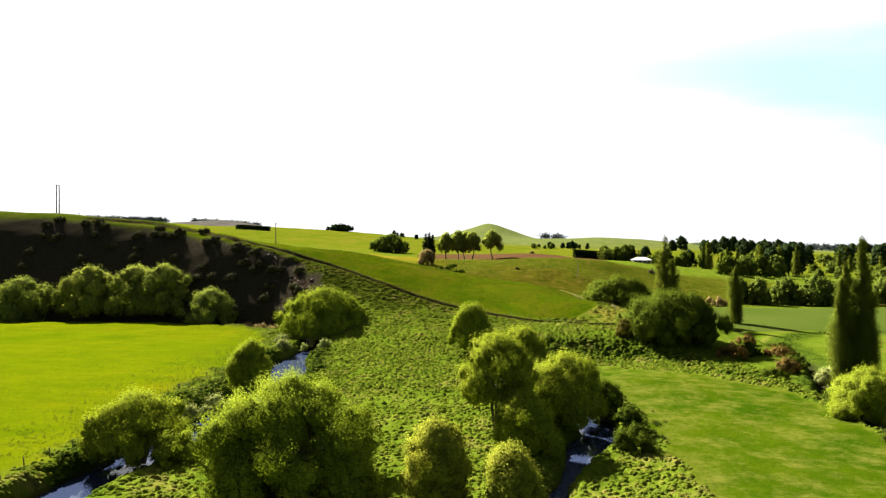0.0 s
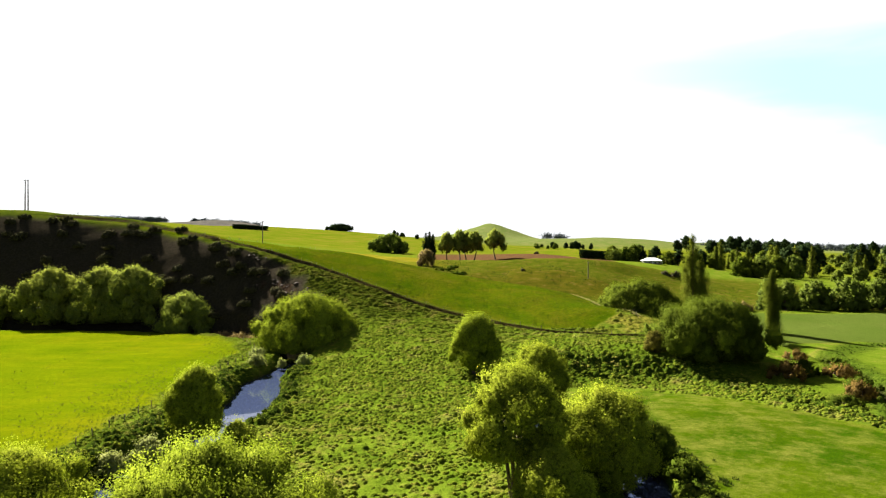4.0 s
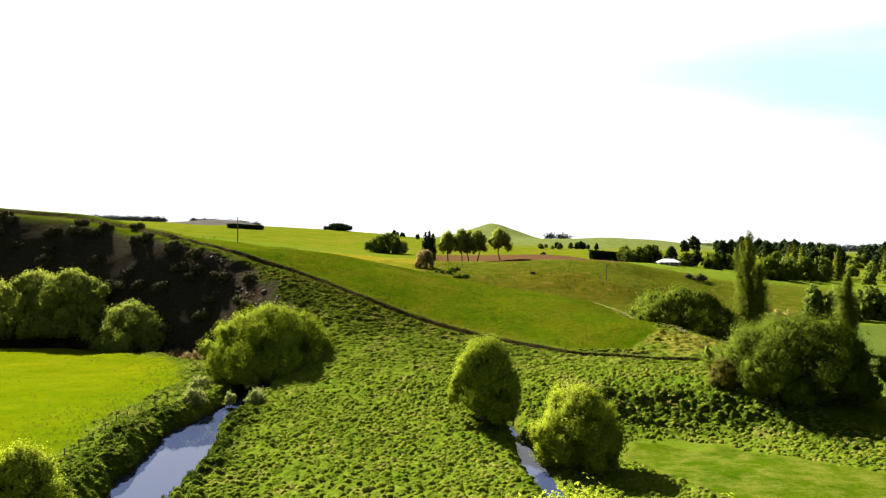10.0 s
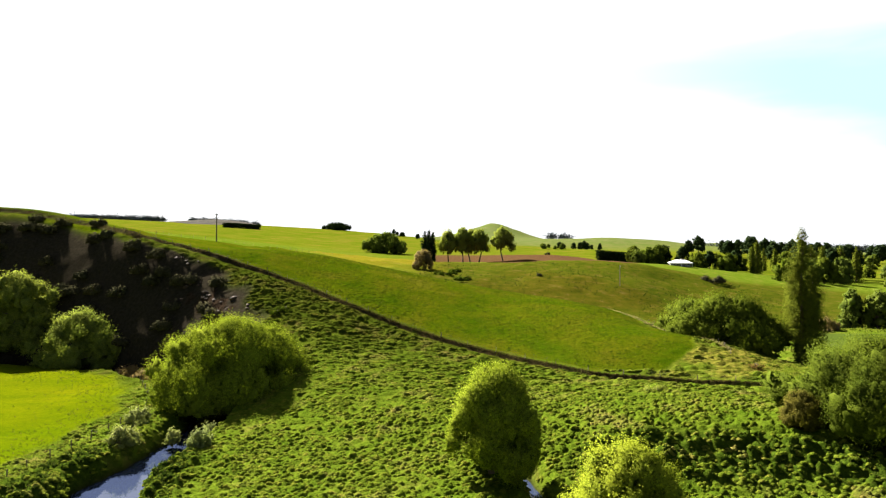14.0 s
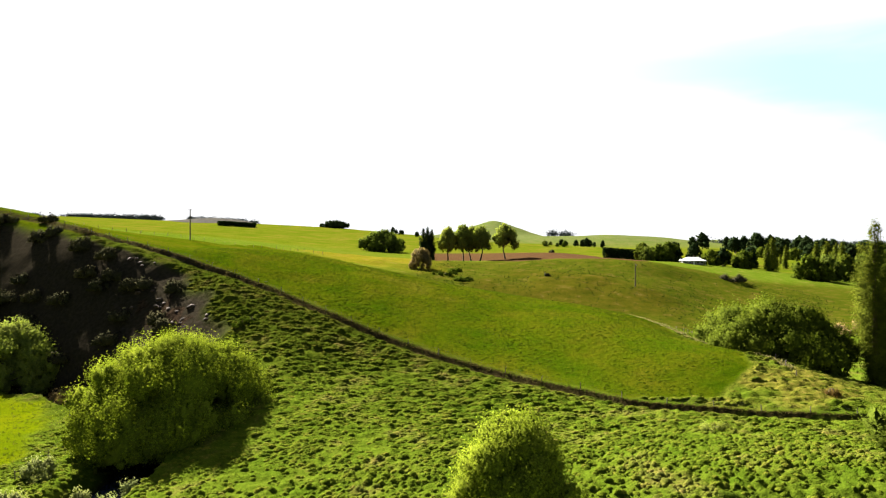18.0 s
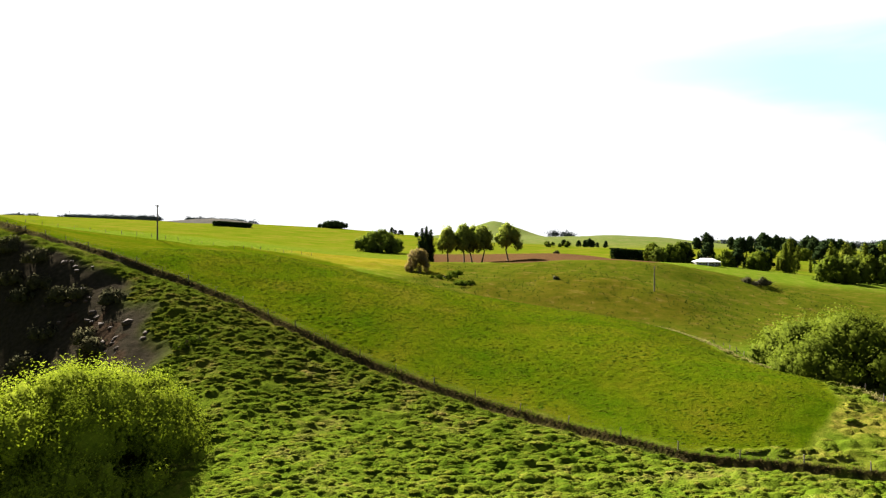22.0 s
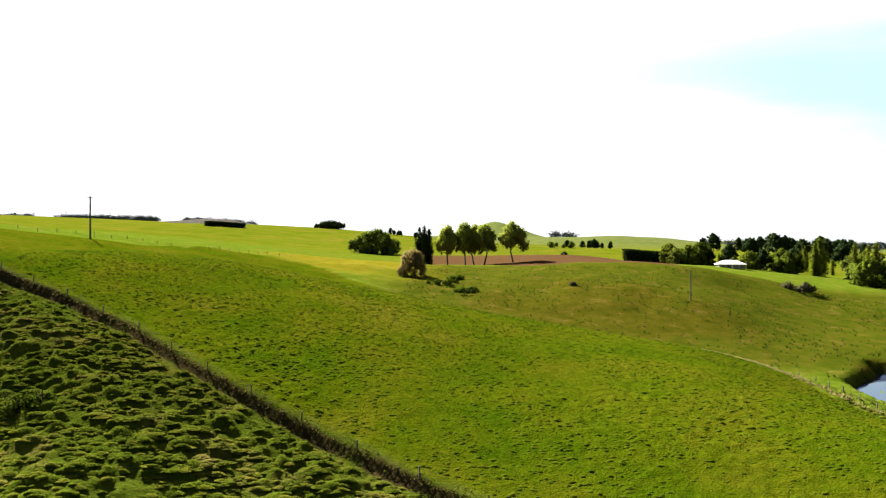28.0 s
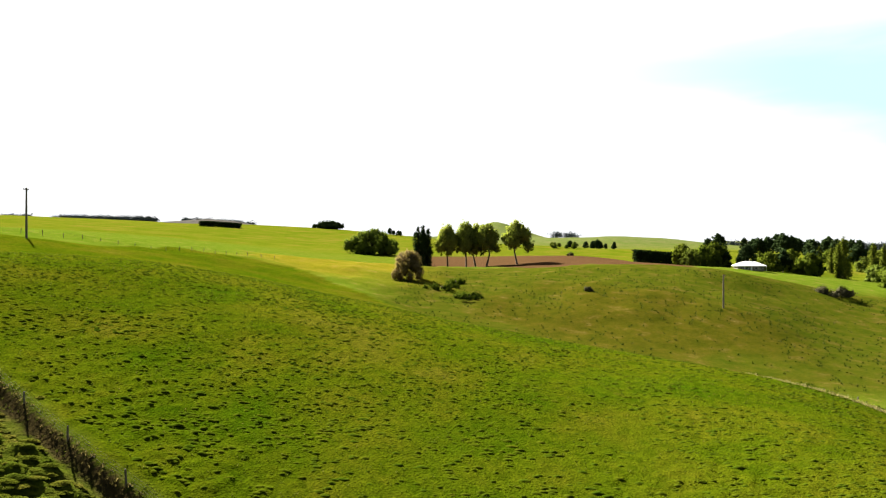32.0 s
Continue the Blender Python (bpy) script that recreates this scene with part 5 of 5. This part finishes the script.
def tufts(name, n, xr, yr, seed, size, label, want, blades=9, mat=None):
    rg = np.random.default_rng(seed)
    px, py = rg.uniform(*xr, n), rg.uniform(*yr, n)
    z, rgh, sw, lu = surface(px, py)
    keep = want(rgh, sw, lu, px, py, rg.random(n))
    px, py, z = px[keep], py[keep], z[keep]
    m = len(px)
    own = np.repeat(np.arange(m), blades)
    k = len(own)
    a = rg.uniform(0, 2 * math.pi, k)
    hgt = size * rg.uniform(0.6, 1.4, k) * rg.uniform(0.7, 1.3, m)[own]
    ox, oy = np.cos(a), np.sin(a)
    off = rg.uniform(0.05, 0.45, k) * size
    base = np.stack([px[own] + ox * off, py[own] + oy * off, z[own] - 0.06], 1)
    tip = base + np.stack([ox * hgt * 0.55, oy * hgt * 0.55, hgt], 1)
    wd = size * rg.uniform(0.12, 0.24, k)
    side = np.stack([-oy * wd, ox * wd, np.zeros(k)], 1)
    v = np.stack([base - side, base + side, tip], 1).reshape(-1, 3)
    f = np.arange(len(v)).reshape(-1, 3)
    ob = new(name, quick_mesh(name, v, f, mat or TUFT))
    return tagged(ob, label, "grass", kind="stuff")


def tussock_mounds(name, n, seed, label, field=False):
    """Rounded knee-high grass tussocks, crowded where the turf is rough."""
    rg = np.random.default_rng(seed)
    px, py = rg.uniform(-50, 62, n), rg.uniform(172 if field else 46, 262 if field else 213, n)
    z, rgh, sw, lu = surface(px, py)
    off = from_line(px, py, FENCE_STEP)[0]
    thick = fractal(px / 7, py / 7, 3, 160) + 0.72
    keep = ((sw > 0.9) if field else (rgh > 0.6)) & (z > WATER_LEVEL + 0.5) & (off > 0.95) & (rg.random(n) < thick)
    keep &= (np.hypot((px - 50) / 18, (py - 178) / 8.5) > 0.8) | (rg.random(n) < 0.12)
    px, py, z = px[keep], py[keep], z[keep]
    m = len(px)
    r = rg.uniform(0.15, 0.36, m) * (1 + 0.25 * fractal(px / 9, py / 9, 2, 161))
    r = r * 0.42 if field else r * (1 - 0.22 * smooth(150, 175, py))
    up_hill = smooth(150, 175, py)
    h = r * rg.uniform(0.5, 0.85, m) * (1 - 0.25 * up_hill)
    long = (1.2 + up_hill * rg.uniform(0.3, 1.5, m))[:, None]
    a0 = rg.uniform(0, 6.28, m)
    rings = []
    for share, lift in ((1.15, -0.2), (0.8, 0.45), (0.45, 0.86)):
        a = a0[:, None] + np.arange(6)[None] * (2 * math.pi / 6)
        q = r[:, None] * share * rg.uniform(0.8, 1.2, (m, 6))
        rings.append(np.stack([px[:, None] + np.cos(a) * q * long, py[:, None] + np.sin(a) * q, z[:, None] + h[:, None] * lift * rg.uniform(0.85, 1.15, (m, 6))], -1))
    tip = np.stack([px, py, z + h], -1)[:, None]
    v = np.concatenate(rings + [tip], 1)
    f = []
    for s in range(6):
        t = (s + 1) % 6
        for g in (0, 6):
            f += [(g + s, g + t, g + 6 + t), (g + s, g + 6 + t, g + 6 + s)]
        f.append((12 + s, 12 + t, 18))
    f = np.array(f)[None] + (np.arange(m) * 19)[:, None, None]
    me = quick_mesh(name, v.reshape(-1, 3), f.reshape(-1, 3), CLOVER if field else TUSSOCK)
    me.polygons.foreach_set("use_smooth", np.ones(len(me.polygons), bool))
    return tagged(new(name, me), label, "grass", kind="stuff")


tk = Mat("tussock_turf", rough=1.0, spec=0.0)
tv = tk.coord()
tg = tk.n("ShaderNodeNewGeometry")
tc = tk.ramp(tk.noise(tv, 0.22, 5), [(0.3, (0.092, 0.138, 0.01)), (0.55, (0.14, 0.175, 0.017)), (0.74, (0.21, 0.195, 0.048))])
ty = tk.n("ShaderNodeSeparateXYZ")
tk.l(tv, ty.inputs[0])
tm = tk.n("ShaderNodeMapRange", From_Min=168.0, From_Max=198.0)
tk.l(ty.outputs[1], tm.inputs[0])
tc = tk.mix(tm.outputs[0], tc, tk.ramp(tk.noise(tv, 0.22, 5), [(0.3, (0.05, 0.07, 0.006)), (0.55, (0.08, 0.09, 0.01)), (0.74, (0.13, 0.112, 0.028))]))
tc = tk.mix(1.0, tc, tk.ramp(tg.outputs["Random Per Island"], [(0.0, (0.72, 0.8, 0.8)), (0.7, (1.06, 1.06, 1.0)), (1.0, (1.45, 1.2, 1.6))]), "MULTIPLY")
tn = tk.noise(tv, 9.0, 4)
tk.color(tk.mix(1.0, tc, tk.ramp(tn, [(0.3, (0.38, 0.4, 0.35)), (0.7, (0.78, 0.76, 0.68))]), "MULTIPLY"))
tk.bump(tn, 0.9, 0.2)
TUSSOCK = tk.m
ck = Mat("clover_turf", rough=1.0, spec=0.0)
ck.color(ck.ramp(ck.noise(ck.coord(), 0.5, 5), [(0.35, (0.028, 0.048, 0.002)), (0.65, (0.05, 0.06, 0.003))]))
CLOVER = ck.m
tussock_mounds("tussock_mounds", 85000, 9, "rounded grass tussocks on the slope and river flat")
tussock_mounds("clover_clumps", 26000, 10, "small dark clumps scattered through the sown field", True)
tufts("tussock_grass", 90000, (-52, 62), (80, 215), 1, 0.15, "rough tussock grass on the slope and river flat", lambda r, s, l, x, y, u: (r > 0.6) & (l > 0.12) & (u < 0.85), 7)
tufts("field_grass", 30000, (-60, 50), (172, 262), 2, 0.13, "scattered taller clumps in the sown field", lambda r, s, l, x, y, u: (s > 0.8) & (u < 0.6), 6)
tufts("rush_clumps", 16000, (-10, 150), (256, 372), 3, 0.38, "scattered rushes on the grazed mound", lambda r, s, l, x, y, u: (s < 0.1) & (u < 0.08 + 0.5 * np.clip(fractal(x / 14, y / 14, 2, 170) + 0.1, 0, 1)), 8, SEDGE)
tufts("paddock_weeds", 26000, (-80, -42), (70, 200), 5, 0.2, "scattered dark weeds along the river edge of the paddock", lambda r, s, l, x, y, u: (inside(x, y, PADDOCK_WEST) > -3) & (u < 0.5 * np.clip(1.1 - inside(x, y, PADDOCK_WEST) / 14, 0.04, 1)), 7)
for k, line in enumerate(SEDGE_LINES):
    q = np.array(line)
    tufts("sedge_clumps", 9000, (q[:, 0].min() - 4, q[:, 0].max() + 4), (q[:, 1].min() - 4, q[:, 1].max() + 4), 20 + k, 0.3, "coarse dark sedge clumps along the water and ditch",
          lambda r, s, l, x, y, u, line=line: (from_line(x, y, line)[0] + 2.0 * u < 3.4) & (l > 0.2), 9, SEDGE)
DRY = tuft_material("dry_grass_blades", [(0.0, (0.2, 0.19, 0.04)), (0.5, (0.34, 0.3, 0.1)), (1.0, (0.5, 0.44, 0.2))])
RIM = [(40, 244), (43.5, 236), (46.4, 226), (47, 212), (46, 201), (48.5, 191), (50, 184)]
tufts("dry_grass_edge", 16000, (38, 54), (182, 246), 30, 0.3, "pale dry grass along the rim of the sown field", lambda r, s, l, x, y, u: from_line(x, y, RIM)[0] + 0.9 * u < 1.1 + 0.5 * fractal(x / 3, y / 3, 2, 33), 9, DRY)
FRINGE = tuft_material("brown_grass_blades", [(0.0, (0.05, 0.04, 0.015)), (0.5, (0.13, 0.11, 0.03)), (1.0, (0.24, 0.19, 0.07))])
tufts("fence_grass", 90000, (-80, 50), (168, 232), 31, 0.16, "brown grass fringe hanging over the bank below the fence", lambda r, s, l, x, y, u: (from_line(x, y, FENCE_STEP)[0] < 0.35 + 0.5 * fractal(x / 1.5, y / 1.5, 2, 34)) & (y > np.interp(x, FENCE_X, FENCE_Y) - 0.2), 9, FRINGE)
